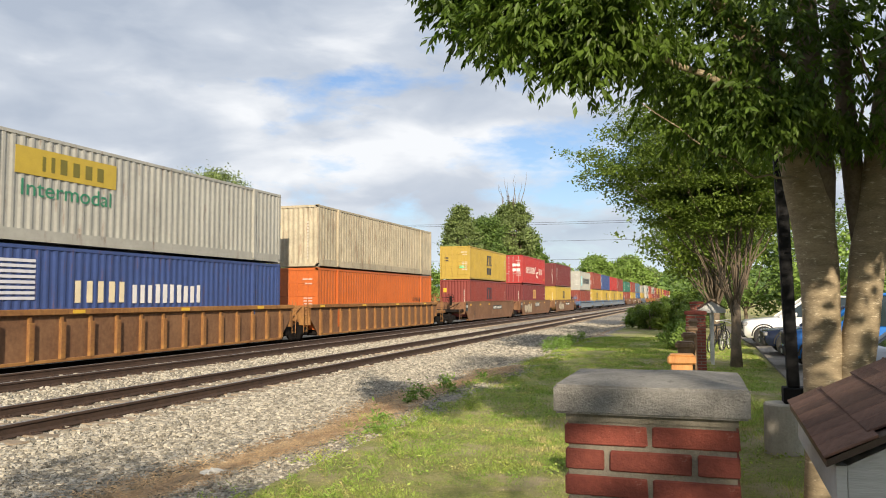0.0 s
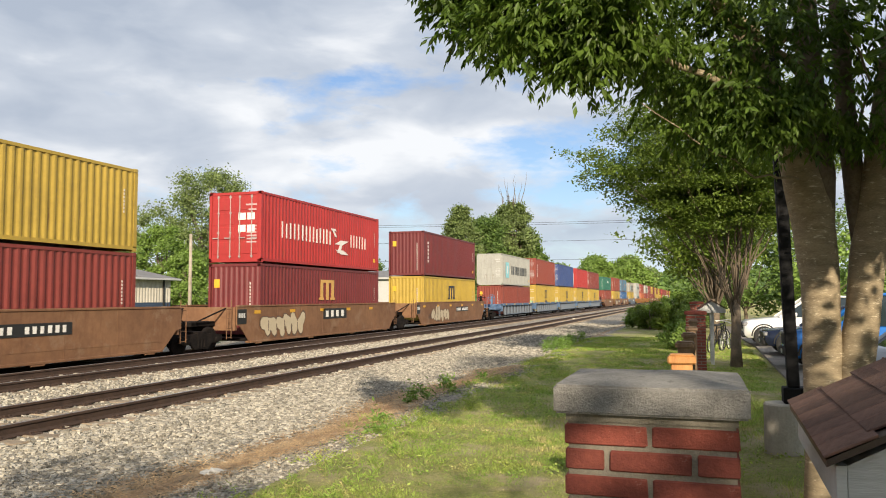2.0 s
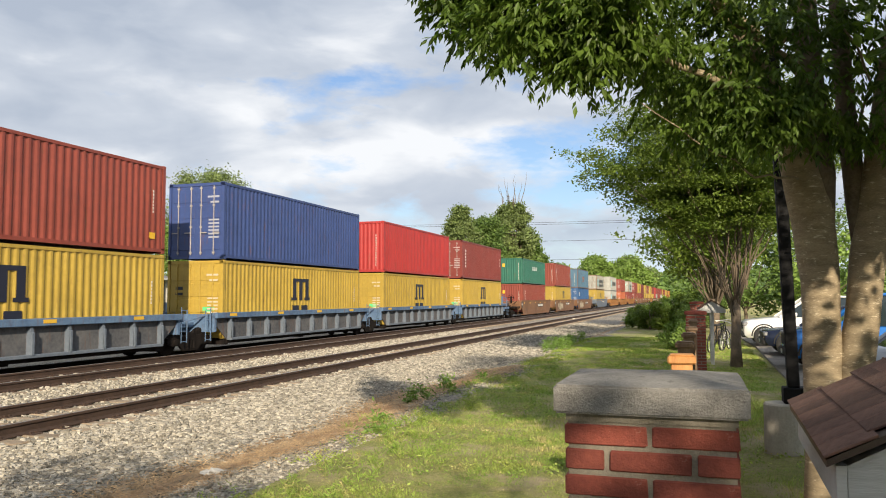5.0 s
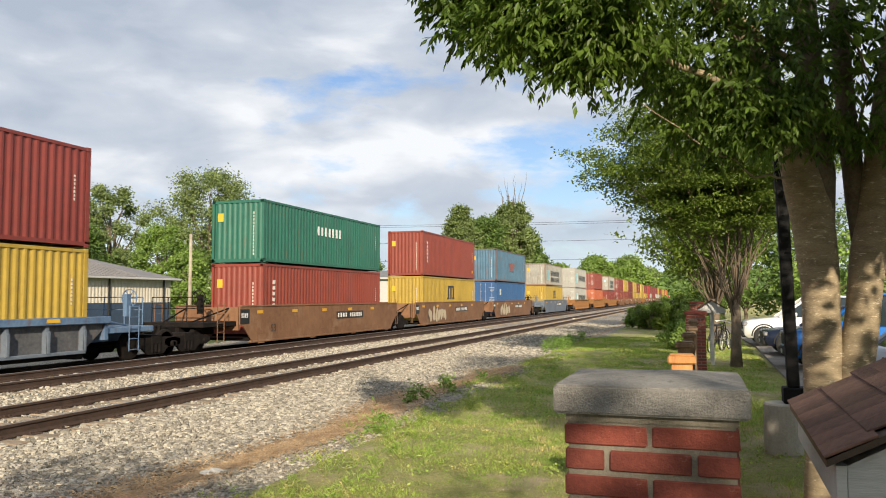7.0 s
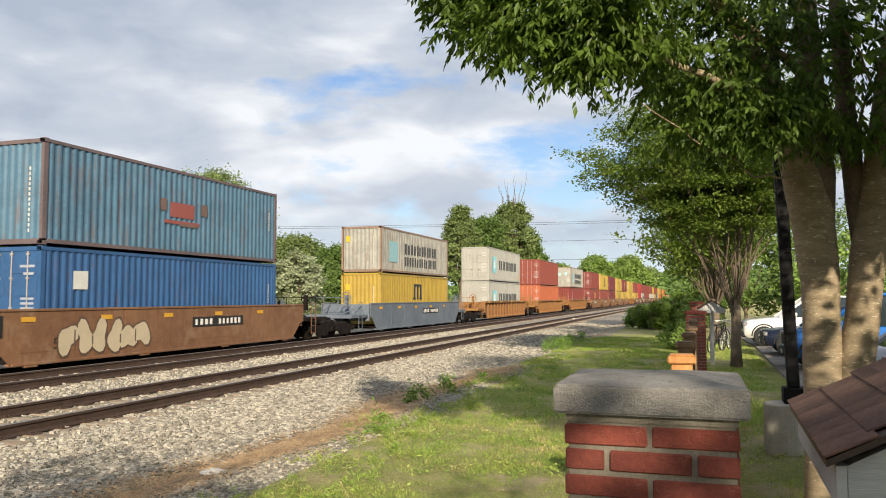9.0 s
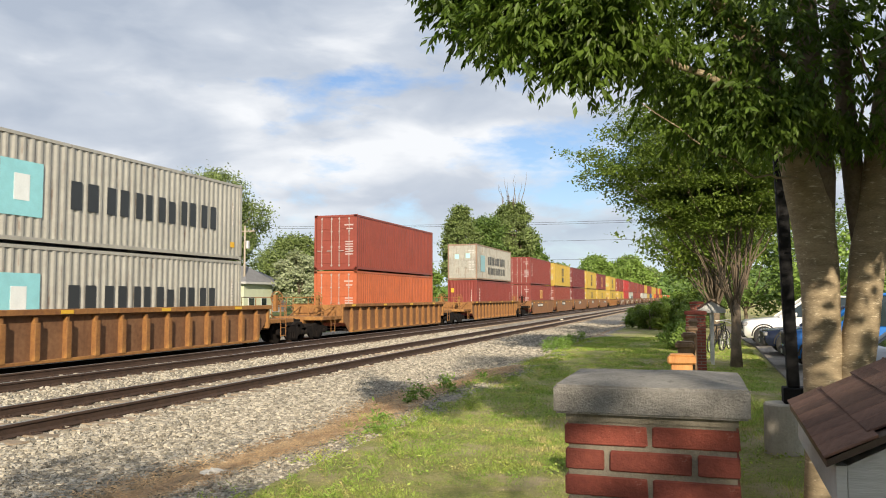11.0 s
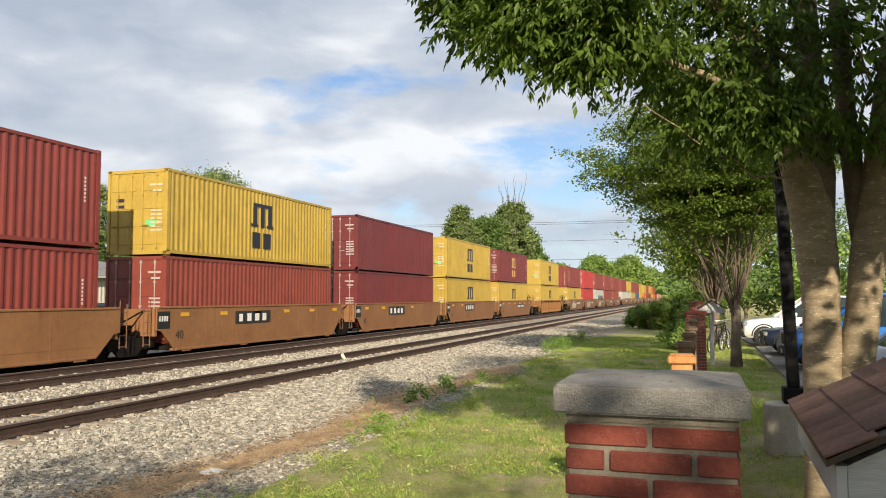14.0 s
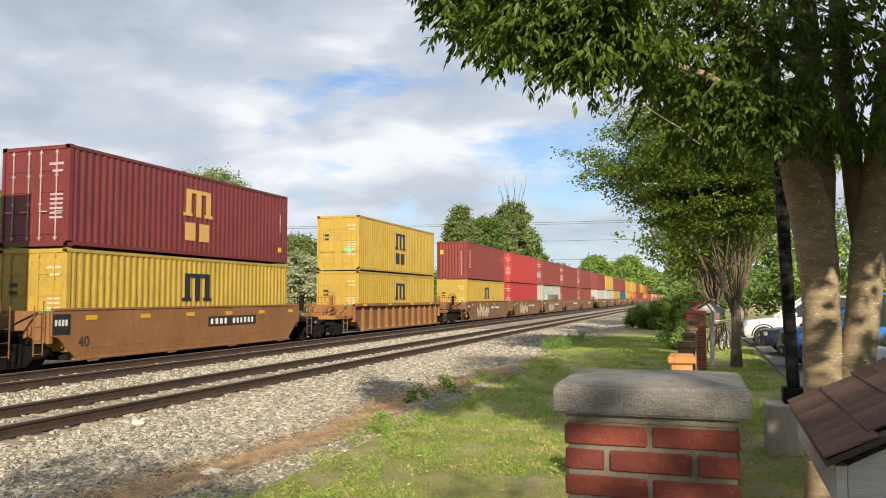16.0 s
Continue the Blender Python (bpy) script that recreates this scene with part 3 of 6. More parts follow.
def decorate(c, style, L, H, w, color):
    x = w - 0.005
    if style == "em_dark":
        blocks(c, "logo", em_mark(5.25, H * 0.48, H * 0.325, True), (0.012, 0.014, 0.03), x, "dark painted emblem")
    elif style == "em_gold":
        blocks(c, "logo", em_mark(5.25, H * 0.48, H * 0.325, True), (0.60, 0.36, 0.10), x, "gold painted emblem")
    elif style == "star":
        blocks(c, "logo", [(1.23, H * 0.24, 1.36, H * 0.50)], (0.28, 0.62, 0.68), x, "pale blue painted square")
        blocks(c, "logo", [(1.65, H * 0.38, 0.5, H * 0.24)], (0.75, 0.8, 0.8), x + 0.007, "white painted star")
        blocks(c, "lettering", bar_word(3.5, H * 0.36, H * 0.28, [1.25, 1.1, 0.9, 1.0, 0.95, 1.05], 0.17, 0.24), (0.03, 0.035, 0.04), x, "black painted bars")
    elif style == "star2":
        blocks(c, "logo", [(1.2, H * 0.24, 1.4, H * 0.46)], (0.26, 0.46, 0.50), x, "faded pale blue painted square")
        blocks(c, "lettering", bar_word(3.65, H * 0.46, H * 0.24, [1.0, 0.9, 0.8, 0.85, 0.85, 0.95], 0.13, 0.25), (0.04, 0.042, 0.045), x, "black painted bars")
        blocks(c, "lettering", bar_word(3.65, H * 0.18, H * 0.21, [0.75, 0.75, 0.75, 0.75, 0.75, 0.75, 0.75], 0.12, 0.25), (0.04, 0.042, 0.045), x, "black painted bars")
    elif style == "swan":
        blocks(c, "lettering", bar_word(1.6, H * 0.38, H * 0.24, [0.56, 0.56, 0.6, 0.54, 0.54, 0.54, 0.54], 0.14, 0.17), (0.78, 0.72, 0.66), x, "white painted bars")
        blocks(c, "logo", [(6.7, H * 0.40, 0.9, 0.22, 0.7), (7.0, H * 0.26, 0.3, 0.55, 0.4), (6.4, H * 0.62, 0.5, 0.10, -0.1), (6.75, H * 0.52, 0.2, 0.32, -0.3), (7.4, H * 0.24, 0.9, 0.20, -0.6)], (0.80, 0.75, 0.70), x, "white painted bird shape")
        blocks(c, "lettering", bar_word(8.5, H * 0.38, H * 0.22, [0.55, 0.55, 0.55], 0.15, 0.17), (0.78, 0.72, 0.66), x, "white painted bars")
    elif style == "upright":
        blocks(c, "lettering", [(0.75, H * 0.30 + k * 0.24, 0.20, 0.15) for k in range(6)], (0.72, 0.68, 0.64), x, "white painted bars in a column")
    elif style == "small_white":
        blocks(c, "lettering", bar_word(4.7, H * 0.56, 0.42, [0.28] * 7, 0.10, 0.3), (0.75, 0.76, 0.74), x, "white painted bars")
    elif style == "ghost":
        blocks(c, "logo", [(5.3, H * 0.44, 1.3, 0.5), (5.0, H * 0.36, 1.9, 0.12)], (0.28, 0.075, 0.06), x, "worn red painted emblem")
        blocks(c, "logo", [(5.8, H * 0.34, 1.0, 0.10), (4.8, H * 0.50, 0.3, 0.4), (7.0, H * 0.5, 0.35, 0.4)], (0.16, 0.10, 0.08), x + 0.007, "rusty worn patches")
    elif style == "panel":
        blocks(c, "logo", [(2.75, H * 0.62, 3.65, 0.72)], (0.46, 0.33, 0.04), x, "mustard yellow painted panel")
        blocks(c, "lettering", bar_word(3.6, H * 0.67, 0.42, [0.2, 0.2, 0.36, 0.36, 0.36, 0.36], 0.1, 0.34), (0.15, 0.13, 0.02), x + 0.007, "dark painted bars")
        word(c, "lettering", "Intermodal", 2.9, H * 0.43, 0.62, x + 0.004, (0.03, 0.20, 0.11), "green painted lettering", wide=3.25)
    elif style == "big_white":
        blocks(c, "lettering", bar_word(4.86, H * 0.47, 0.62, [0.36] * 5, 0.08, 0.3), (0.72, 0.62, 0.42), x, "cream painted bars")
        blocks(c, "lettering", bar_word(7.2, H * 0.46, 0.60, [0.30] * 10, 0.06, 0.26), (0.74, 0.72, 0.70), x, "white painted bars")
        blocks(c, "logo", [(1.6, H * 0.50 + k * 0.14, 1.9, 0.08) for k in range(8)], (0.6, 0.6, 0.66), x, "faded pale stripes")
    elif style == "label":
        blocks(c, "sticker", [(1.15, H * 0.60, 0.55, 0.52)], (0.62, 0.62, 0.58), x, "white square sticker")
    elif style == "stripe":
        blocks(c, "lettering", bar_word(12.6, H * 0.44, 0.24, [0.13] * 8, 0.05, 0.4), (0.05, 0.03, 0.02), x, "dark painted bars")
    rng = random.Random(int(L * 7 + color[0] * 1000 + len(style) * 13))
    if style not in ("panel", "big_white", "stripe"):
        blocks(c, "lettering", [(L - 0.62, H * 0.45 + k * 0.11, 0.05, 0.07) for k in range(7)], (0.66, 0.62, 0.58), x, "small white painted code bars")
        if rng.random() < 0.5:
            blocks(c, "sticker", [(L - 0.75, H * 0.16, 0.26, 0.2)], (0.72, 0.42, 0.03), x, "yellow sticker")


def word(parent, name, text, a, z, size, x, color, label, wide=None):
    """Painted lettering on a side that faces along +x."""
    cu = bpy.data.curves.new("lettering", "FONT")
    cu.body, cu.size, cu.extrude = text, size, 0.002
    tmp = bpy.data.objects.new("tmp", cu)
    scene.collection.objects.link(tmp)
    bpy.context.view_layer.update()
    me = bpy.data.meshes.new_from_object(tmp.evaluated_get(bpy.context.evaluated_depsgraph_get()))
    bpy.data.objects.remove(tmp)
    xs = [v.co.x for v in me.vertices]
    k = wide / (max(xs) - min(xs)) if wide else 1.0
    me.transform(Matrix(((0, 0, 1, x), (k, 0, 0, a), (0, 1, 0, z), (0, 0, 0, 1))))
    me.materials.clear()
    me.materials.append(M_MARK)
    o = part(name, me, None, parent, label)
    o.color = (*color, 1)
    return o


def container(y, z, color, height, length=12.192, doors=True, style="", old=False, near=True):
    domestic = length > 13
    meshes = container_meshes(length, height, doors, domestic)
    w = 1.295 if domestic else 1.219
    lab = f"{NAMES[color]} corrugated steel {'domestic' if domestic else 'shipping'} container{', rust-streaked' if old else ''}, {'on a well car' if z < 1 else 'stacked on another container'}"
    c = root("container", X_TRAIN, y, z, lab, "container", "containers on the train")
    rng = random.Random(int(y * 10 + z * 100))
    k = rng.uniform(0.92, 1.06)
    tone = (color[0] * k, color[1] * k, color[2] * k, 1)
    made = [part("body", meshes["body"], None, c), part("frame", meshes["frame"], None, c)]
    if near:
        for yy in (0.085, length - 0.085):
            for sx in (-w + 0.085, w - 0.085):
                for zz in (0.06, height - 0.06):
                    o = part("corner_casting", meshes["casting"], None, c)
                    o.location = (sx, yy, zz)
                    made.append(o)
    if doors:
        for s in (1, -1):
            d = part("door", meshes["door"], None, c)
            d.scale = (s, 1, 1)
            made.append(d)
            if near:
                for rx in (0.22, 0.78):
                    r = part("locking_rod", meshes["rod"], None, d)
                    r.location = (rx, 0.0, 0)
                    r.color = tone if color in (YELLOW, WHITE, ORANGE) else (0.36, 0.33, 0.31, 1)
        if near:
            blocks(c, "lettering", [(0.5, height * 0.80, 0.5, 0.07), (0.62, height * 0.73, 0.36, 0.07)] + [(0.55, height * (0.5 - 0.045 * q), 0.45, 0.06) for q in range(6)], tuple(0.32 + 0.5 * v for v in color), 0.008, "faded painted data bars", "end")
            if color == RED and style == "swan":
                blocks(c, "sticker", [(0.15 + 0.42 * i, height * (0.60 - 0.17 * j), 0.34, 0.28) for i in (0, 1) for j in (0, 1)], (0.75, 0.72, 0.68), 0.006, "white door panels", "end")
            if style == "star2":
                blocks(c, "sticker", [(-0.62, height * 0.58, 0.36, 0.38), (0.30, height * 0.60, 0.36, 0.38)], (0.35, 0.66, 0.62), 0.006, "pale blue door panels", "end")
            if color == YELLOW:
                blocks(c, "sticker", [(0.35, height * 0.33, 0.5, 0.2)], (0.12, 0.55, 0.22), 0.006, "green door sticker", "end")
                blocks(c, "logo", [(-0.85, height * 0.62, 0.32, 0.12), (-0.85, height * 0.55, 0.32, 0.1)], (0.02, 0.02, 0.03), 0.006, "small dark door emblem", "end")
    elif near:
        blocks(c, "sticker", [(-0.95, height * 0.66, 0.26, 0.34)], (0.70, 0.40, 0.03), 0.012, "yellow sticker", "end")
        blocks(c, "lettering", [(0.72, height * 0.12 + 0.14 * q, 0.05, 0.09) for q in range(13)], (0.62, 0.58, 0.52), 0.012, "white painted code column", "end")
    for o in made:
        o.color = tone
        if old:
            o.material_slots[0].link = "OBJECT"
            o.material_slots[0].material = M_BOXOLD
            if o.name.startswith(("frame", "corner")) and not domestic:
                o.color = (tone[0] * 0.5 + 0.10, tone[1] * 0.45 + 0.03, tone[2] * 0.4 + 0.01, 1)
    if near and style:
        decorate(c, style, length, height, w, color)
    MOVERS.append(c)
    return c


def truck(car, y, mat=None):
    """A two-axle freight truck under a car: side frames with spring nests, bolster, wheels."""
    if "truck" not in CACHE:
        bm = bmesh.new()
        for s in (-1, 1):
            x0, x1 = sorted((s * 0.98, s * 1.08))
            prism_x(bm, [(-1.25, 0.62), (-1.25, 0.44), (-0.95, 0.34), (-0.62, 0.36), (-0.38, 0.16), (0.38, 0.16), (0.62, 0.36), (0.95, 0.34), (1.25, 0.44), (1.25, 0.62), (0.7, 0.70), (-0.7, 0.70)], x0, x1)
            for yy in (-0.18, 0.0, 0.18):
                rod(bm, (s * 1.06, yy, 0.22), (s * 1.06, yy, 0.52), 0.06, 8)
            for yy in (-0.89, 0.89):
                rod(bm, (s * 1.05, yy, 0.457), (s * 1.16, yy, 0.457), 0.10, 10)
        box(bm, -1.1, 1.1, -0.24, 0.24, 0.5, 0.78)
        CACHE["truck"] = mesh("truck", bm, M_DARK)
        bm = bmesh.new()
        for s in (-0.755, 0.755):
            tube(bm, [(s - 0.065, 0, 0), (s - 0.03, 0, 0), (s + 0.03, 0, 0), (s + 0.065, 0, 0)] if s > 0 else [(s - 0.065, 0, 0), (s - 0.03, 0, 0), (s + 0.03, 0, 0), (s + 0.065, 0, 0)], [0.40, 0.457, 0.457, 0.47] if s < 0 else [0.47, 0.457, 0.457, 0.40], 20)
        rod(bm, (-1.05, 0, 0), (1.05, 0, 0), 0.08, 10)
        CACHE["wheel"] = mesh("wheelset", bm, M_DARK)
    t = part("truck", CACHE["truck"], None, car, "grimy cast steel truck")
    t.location = (0, y, 0)
    for yy in (-0.89, 0.89):
        wset = part("wheelset", CACHE["wheel"], None, t)
        wset.location = (0, yy, 0.457)


def end_gear(car, y, s, mat, high):
    """Ladder, grab rails, brake wheel and coupler at a free end; s is the way out along the track."""
    for sx in (-1.36, 1.36):
        bm = bmesh.new()
        for yy in (0.0, 0.42):
            rod(bm, (sx, y + s * yy, 0.35), (sx, y + s * yy, high), 0.016, 6)
        for k in range(5):
            z = 0.40 + k * 0.33
            rod(bm, (sx, y, z), (sx, y + s * 0.42, z), 0.014, 6)
        part("ladder", bm, mat if mat not in (M_CARB, M_CART) else M_WEB, car, "bent steel rung ladder")
    bm = bmesh.new()
    for sx in (-1.1, -0.4, 0.4, 1.1):
        rod(bm, (sx, y + s * 0.9, 1.0), (sx, y + s * 0.9, high + 0.25), 0.018, 6)
    rod(bm, (-1.1, y + s * 0.9, high + 0.25), (1.1, y + s * 0.9, high + 0.25), 0.018, 6)
    rod(bm, (-1.1, y + s * 0.9, high - 0.15), (1.1, y + s * 0.9, high - 0.15), 0.016, 6)
    part("handrail", bm, M_DARK if mat in (M_CARB, M_CART) else mat, car)
    bm = bmesh.new()
    ring = [(0.75 + 0.28 * math.cos(a), y + s * 0.7, high + 0.22 + 0.28 * math.sin(a)) for a in (2 * math.pi * k / 16 for k in range(17))]
    tube(bm, ring, [0.02] * 17, 6)
    for a in (0, 1.05, 2.1):
        dx, dz = 0.28 * math.cos(a), 0.28 * math.sin(a)
        rod(bm, (0.75 - dx, y + s * 0.7, high + 0.22 - dz), (0.75 + dx, y + s * 0.7, high + 0.22 + dz), 0.014, 6)
    box(bm, 0.68, 0.82, *sorted((y + s * 0.5, y + s * 0.7)), high - 0.35, high + 0.35)
    part("brake_wheel", bm, M_DARK if mat in (M_CARB, M_CART) else mat, car, "hand brake wheel")
    bm = bmesh.new()
    box(bm, -0.14, 0.14, *sorted((y + s * 0.6, y + s * 1.9)), 0.72, 0.98, 0.03)
    box(bm, -0.22, 0.22, *sorted((y + s * 1.75, y + s * 2.05)), 0.66, 1.04, 0.05)
    part("coupler", bm, M_DARK, car)


def well_car(y, kind, ext, back, fore, free_back, free_fore, mark=None, length=12.192, graffiti=False, number=""):
    """One well-car platform: its container sits at y to y + length. ext: how far the sides run on past the container,
    back and fore: distance from the container to the truck centres (0: the neighbour's truck carries that end)."""
    mat = {"brown": M_CARB, "ochre": M_CARO, "blue": M_CARBLUE, "grey": M_CARGREY, "tan": M_CART}[kind]
    ribbed = kind in ("ochre", "blue")
    word_of = {"brown": "rusty brown smooth-sided", "ochre": "weathered ochre ribbed", "blue": "faded blue ribbed", "grey": "dark grey smooth-sided", "tan": "tan-brown smooth-sided"}[kind]
    car = root("well_car", X_TRAIN, y, Z_TRAIN, f"{word_of} intermodal well car {'with graffiti ' if graffiti else ''}on the rails", "rail car", "cars of the train")
    a, b = -ext, length + ext
    top, low = (1.68, 0.25) if kind != "blue" else (1.44, 0.42)
    cut = 0.95
    wide = 0.07 if length > 13 else 0.0
    for s in (-1, 1):
        def X(v):
            return s * v
        if not ribbed:
            bm = bmesh.new()
            prism_x(bm, [(a, top), (a, 0.95), (a + 0.25, 0.9), (a + cut, low), (b - cut, low), (b - 0.25, 0.9), (b, 0.95), (b, top)], *sorted((X(1.44), X(1.40))))
            box(bm, *sorted((X(1.34), X(1.47))), a + 0.05, b - 0.05, top - 0.05, top + 0.02, 0.012)
            box(bm, *sorted((X(1.2), X(1.47))), a + cut, b - cut, low - 0.01, low + 0.07, 0.012)
            box(bm, *sorted((X(1.44), X(1.448))), a + cut + 0.1, b - cut - 0.1, low + 0.32, low + 0.36)
            for k in range(1, 7):
                yy = a + cut + k * (b - a - 2 * cut) / 7
                box(bm, *sorted((X(1.43), X(1.446))), yy - 0.02, yy + 0.02, low + 0.07, top - 0.06)
            for k in range(4):
                yy = a + cut + 0.6 + k * (b - a - 2 * cut - 1.2) / 3
                box(bm, *sorted((X(1.40), X(1.46))), yy - 0.22, yy + 0.22, low - 0.06, low + 0.02, 0.01)
            side = part("side_sill", bm, mat, car)
        else:
            bm = bmesh.new()
            prism_x(bm, [(a, top - 0.1), (a, 1.15), (a + cut, low), (b - cut, low), (b, 1.15), (b, top - 0.1)], *sorted((X(1.27 + wide), X(1.235 + wide))))
            side = part("side_web", bm, M_WEB if kind == "ochre" else M_WEBB, car)
            bm = bmesh.new()
            box(bm, *sorted((X(1.22), X(1.47))), a, b, top - (0.16 if kind == "ochre" else 0.20), top, 0.015)
            part("top_chord", bm, mat if kind == "blue" else M_CARO, side)
            bm = bmesh.new()
            box(bm, *sorted((X(1.22), X(1.45))), a + cut, b - cut, low, low + 0.09, 0.012)
            part("bottom_chord", bm, mat if kind == "ochre" else M_CARGREY, side)
            count = int((b - a - 2) / (1.0 if kind == "ochre" else 1.25))
            key = ("rib", kind, s)
            if key not in CACHE:
                bm = bmesh.new()
                prism(bm, [(X(1.26), low + 0.06), (X(1.46), low + 0.07), (X(1.45), low + 0.45), (X(1.40), top - 0.2), (X(1.26), top - 0.15)], -0.05, 0.05)
                box(bm, *sorted((X(1.42), X(1.468))), -0.09 if kind == "ochre" else -0.05, 0.09 if kind == "ochre" else 0.05, low + 0.08, top - 0.35, 0.01)
                CACHE[key] = mesh("rib", bm, mat if kind == "ochre" else M_CARGREY)
            for i in range(count + 1):
                o = part("rib", CACHE[key], None, side)
                o.location = (0, a + 1.0 + i * (b - a - 2.0) / count, 0)
    bm = bmesh.new()
    box(bm, -1.25, 1.25, a + cut, b - cut, 0.30, 0.41)
    for yy in (0.25, length / 2, length - 0.25):
        box(bm, -1.22, 1.22, yy - 0.12, yy + 0.12, 0.25, 0.485)
    part("well_floor", bm, M_DARK, car)
    for yy, free in ((a, free_back), (b, free_fore)):
        s = -1 if yy == a else 1
        bm = bmesh.new()
        box(bm, -1.36, 1.36, *sorted((yy - s * 0.12, yy)), 0.75, top - 0.05)
        part("bulkhead", bm, mat, car)
        bm = bmesh.new()
        reach = 2.1 if free else (1.0 if ext < 1.5 else 1.5)
        box(bm, -0.5 if not free else -1.3, 0.5 if not free else 1.3, *sorted((yy, yy + s * reach)), 0.92, 1.10, 0.02)
        box(bm, -0.3, 0.3, *sorted((yy, yy + s * reach)), 0.62, 0.92)
        for sx in (-0.95, 0.95):
            rod(bm, (sx, yy, top - 0.1), (sx * 0.6, yy + s * reach * 0.9, 1.08), 0.03, 6)
        part("end_platform", bm, M_DARK if kind in ("brown", "tan") else mat, car)
        if free:
            end_gear(car, yy + s * 0.9, s, mat, 1.75)
        else:
            for sx in (-1.3, 1.3):
                bm = bmesh.new()
                rod(bm, (sx, yy + s * 0.15, 0.45), (sx, yy + s * 0.15, top + 0.22), 0.016, 6)
                rod(bm, (sx, yy + s * 0.45, 0.45), (sx, yy + s * 0.45, top + 0.10), 0.016, 6)
                for k in range(4):
                    rod(bm, (sx, yy + s * 0.15, 0.5 + 0.35 * k), (sx, yy + s * 0.45, 0.5 + 0.35 * k), 0.013, 6)
                part("grab_rail", bm, M_WEB if kind in ("brown", "tan") else mat, car)
    if back:
        truck(car, -back)
    if fore:
        truck(car, length + fore)
    xs = 1.449 if not ribbed else 1.475
    rng = random.Random(int(y * 7))
    if not ribbed:
        for k in range(rng.randint(3, 6)):
            blocks(car, "reflector", [(a + 1.2 + k * (b - a - 2.2) / 5, top - 0.32, 0.45, 0.13)], (0.62, 0.33, 0.03), xs, "yellow reflective strip")
        if kind != "grey":
            blocks(car, "sign_panel", [(a + 0.03, 0.98, 0.62, 0.56)], (0.015, 0.015, 0.015), xs - 0.004, "black end number panel")
            blocks(car, "lettering", [(a + 0.10 + 0.12 * q, 1.22, 0.07, 0.17) for q in range(4)], (0.6, 0.6, 0.58), xs + 0.004, "white painted bars")
        if number:
            word(car, "lettering", number, 0.25, 0.62, 0.42, xs, (0.03, 0.025, 0.02), "dark stencilled numerals")
        yy = {"left": 2.6, "logo": 3.75 if kind == "tan" else 5.1}.get(mark, 6.3)
        blocks(car, "sign_panel", [(yy, 0.98, 3.1, 0.34) if mark != "logo" else (yy, 1.0, 2.5, 0.48)], (0.02, 0.02, 0.02), xs, "black stencil panel")
        if mark == "logo":
            blocks(car, "lettering", bar_word(yy + 0.2, 1.09, 0.30, [0.42] * 4, 0.13, 0.4), (0.72, 0.70, 0.66), xs + 0.008, "white painted bars")
        else:
            blocks(car, "lettering", bar_word(yy + 0.12, 1.05, 0.2, [0.22] * 4, 0.06, 0.3) + bar_word(yy + 1.5, 1.05, 0.2, [0.19] * 6, 0.06, 0.3), (0.72, 0.70, 0.66), xs + 0.008, "white painted bars")
        if graffiti:
            spray(car, a + 2.0 + rng.random() * 1.5, 0.50, xs + 0.002, rng)
    else:
        for k in range(4):
            blocks(car, "reflector", [(a + 0.8 + k * (b - a - 1.8) / 3.4, top - 0.13, 0.45, 0.10)], (0.66, 0.40, 0.04), xs, "yellow reflective strip")
    MOVERS.append(car)
    return car


def spray(car, a, z, x, rng):
    """Swollen spray-paint shapes with dark rims, no letters."""
    for layer, (grow, color, name) in enumerate(((1.16, (0.10, 0.06, 0.04), "dark spray-paint rim"), (1.0, (0.50, 0.42, 0.29), "pale swollen spray-paint shapes"))):
        local = random.Random(int(a * 100))
        for k in range(6):
            bm = bmesh.new()
            cy, cz = a + k * 0.60 + local.uniform(-.08, .08), z + 0.36 + local.uniform(-.06, .06)
            ph = local.random() * 6
            ring = []
            for i in range(16):
                t = i / 16 * 6.2832
                r = grow * (0.34 + 0.09 * math.sin(2 * t + ph) + 0.06 * math.sin(3 * t + ph * 2))
                ring.append(bm.verts.new((x + 0.001 + 0.003 * layer + 0.0004 * k, cy + r * math.cos(t) * 0.95, cz + r * math.sin(t) * 1.15)))
            f = bm.faces.new(ring)
            f.normal_update()
            if f.normal.x < 0:
                f.normal_flip()
            o = part("graffiti", bm, M_MARK, car, name)
            o.color = (*color, 1)
    bm = bmesh.new()
    for k in range(5):
        cy = a + 0.25 + k * 0.6 + rng.uniform(-.1, .1)
        box(bm, x + 0.007, x + 0.009, cy, cy + 0.05, z + 0.15, z + 0.15 + rng.uniform(0.2, 0.45))
    o = part("graffiti", bm, M_MARK, car, "dark spray-paint dashes")
    o.color = (0.12, 0.08, 0.06, 1)


Z_LOW, HC, STD = 0.185, 2.896, 2.591


def stack(y, lower, upper, near=True, length=12.192):
    """lower and upper: (colour, doors towards the camera, style, old, height)."""
    z = Z_LOW
    for spec in (lower, upper):
        if spec == "pair":
            for yy in (y, y + 6.13):
                container(yy, z, BRICK, STD, 6.06, False, "", False, near)
            z += STD + 0.035
        elif spec:
            color, doors, style, old, height = (*spec, *(False, "", False, HC)[len(spec) - 1:])
            container(y, z, color, height, length, doors, style, old, near)
            z += height + 0.035


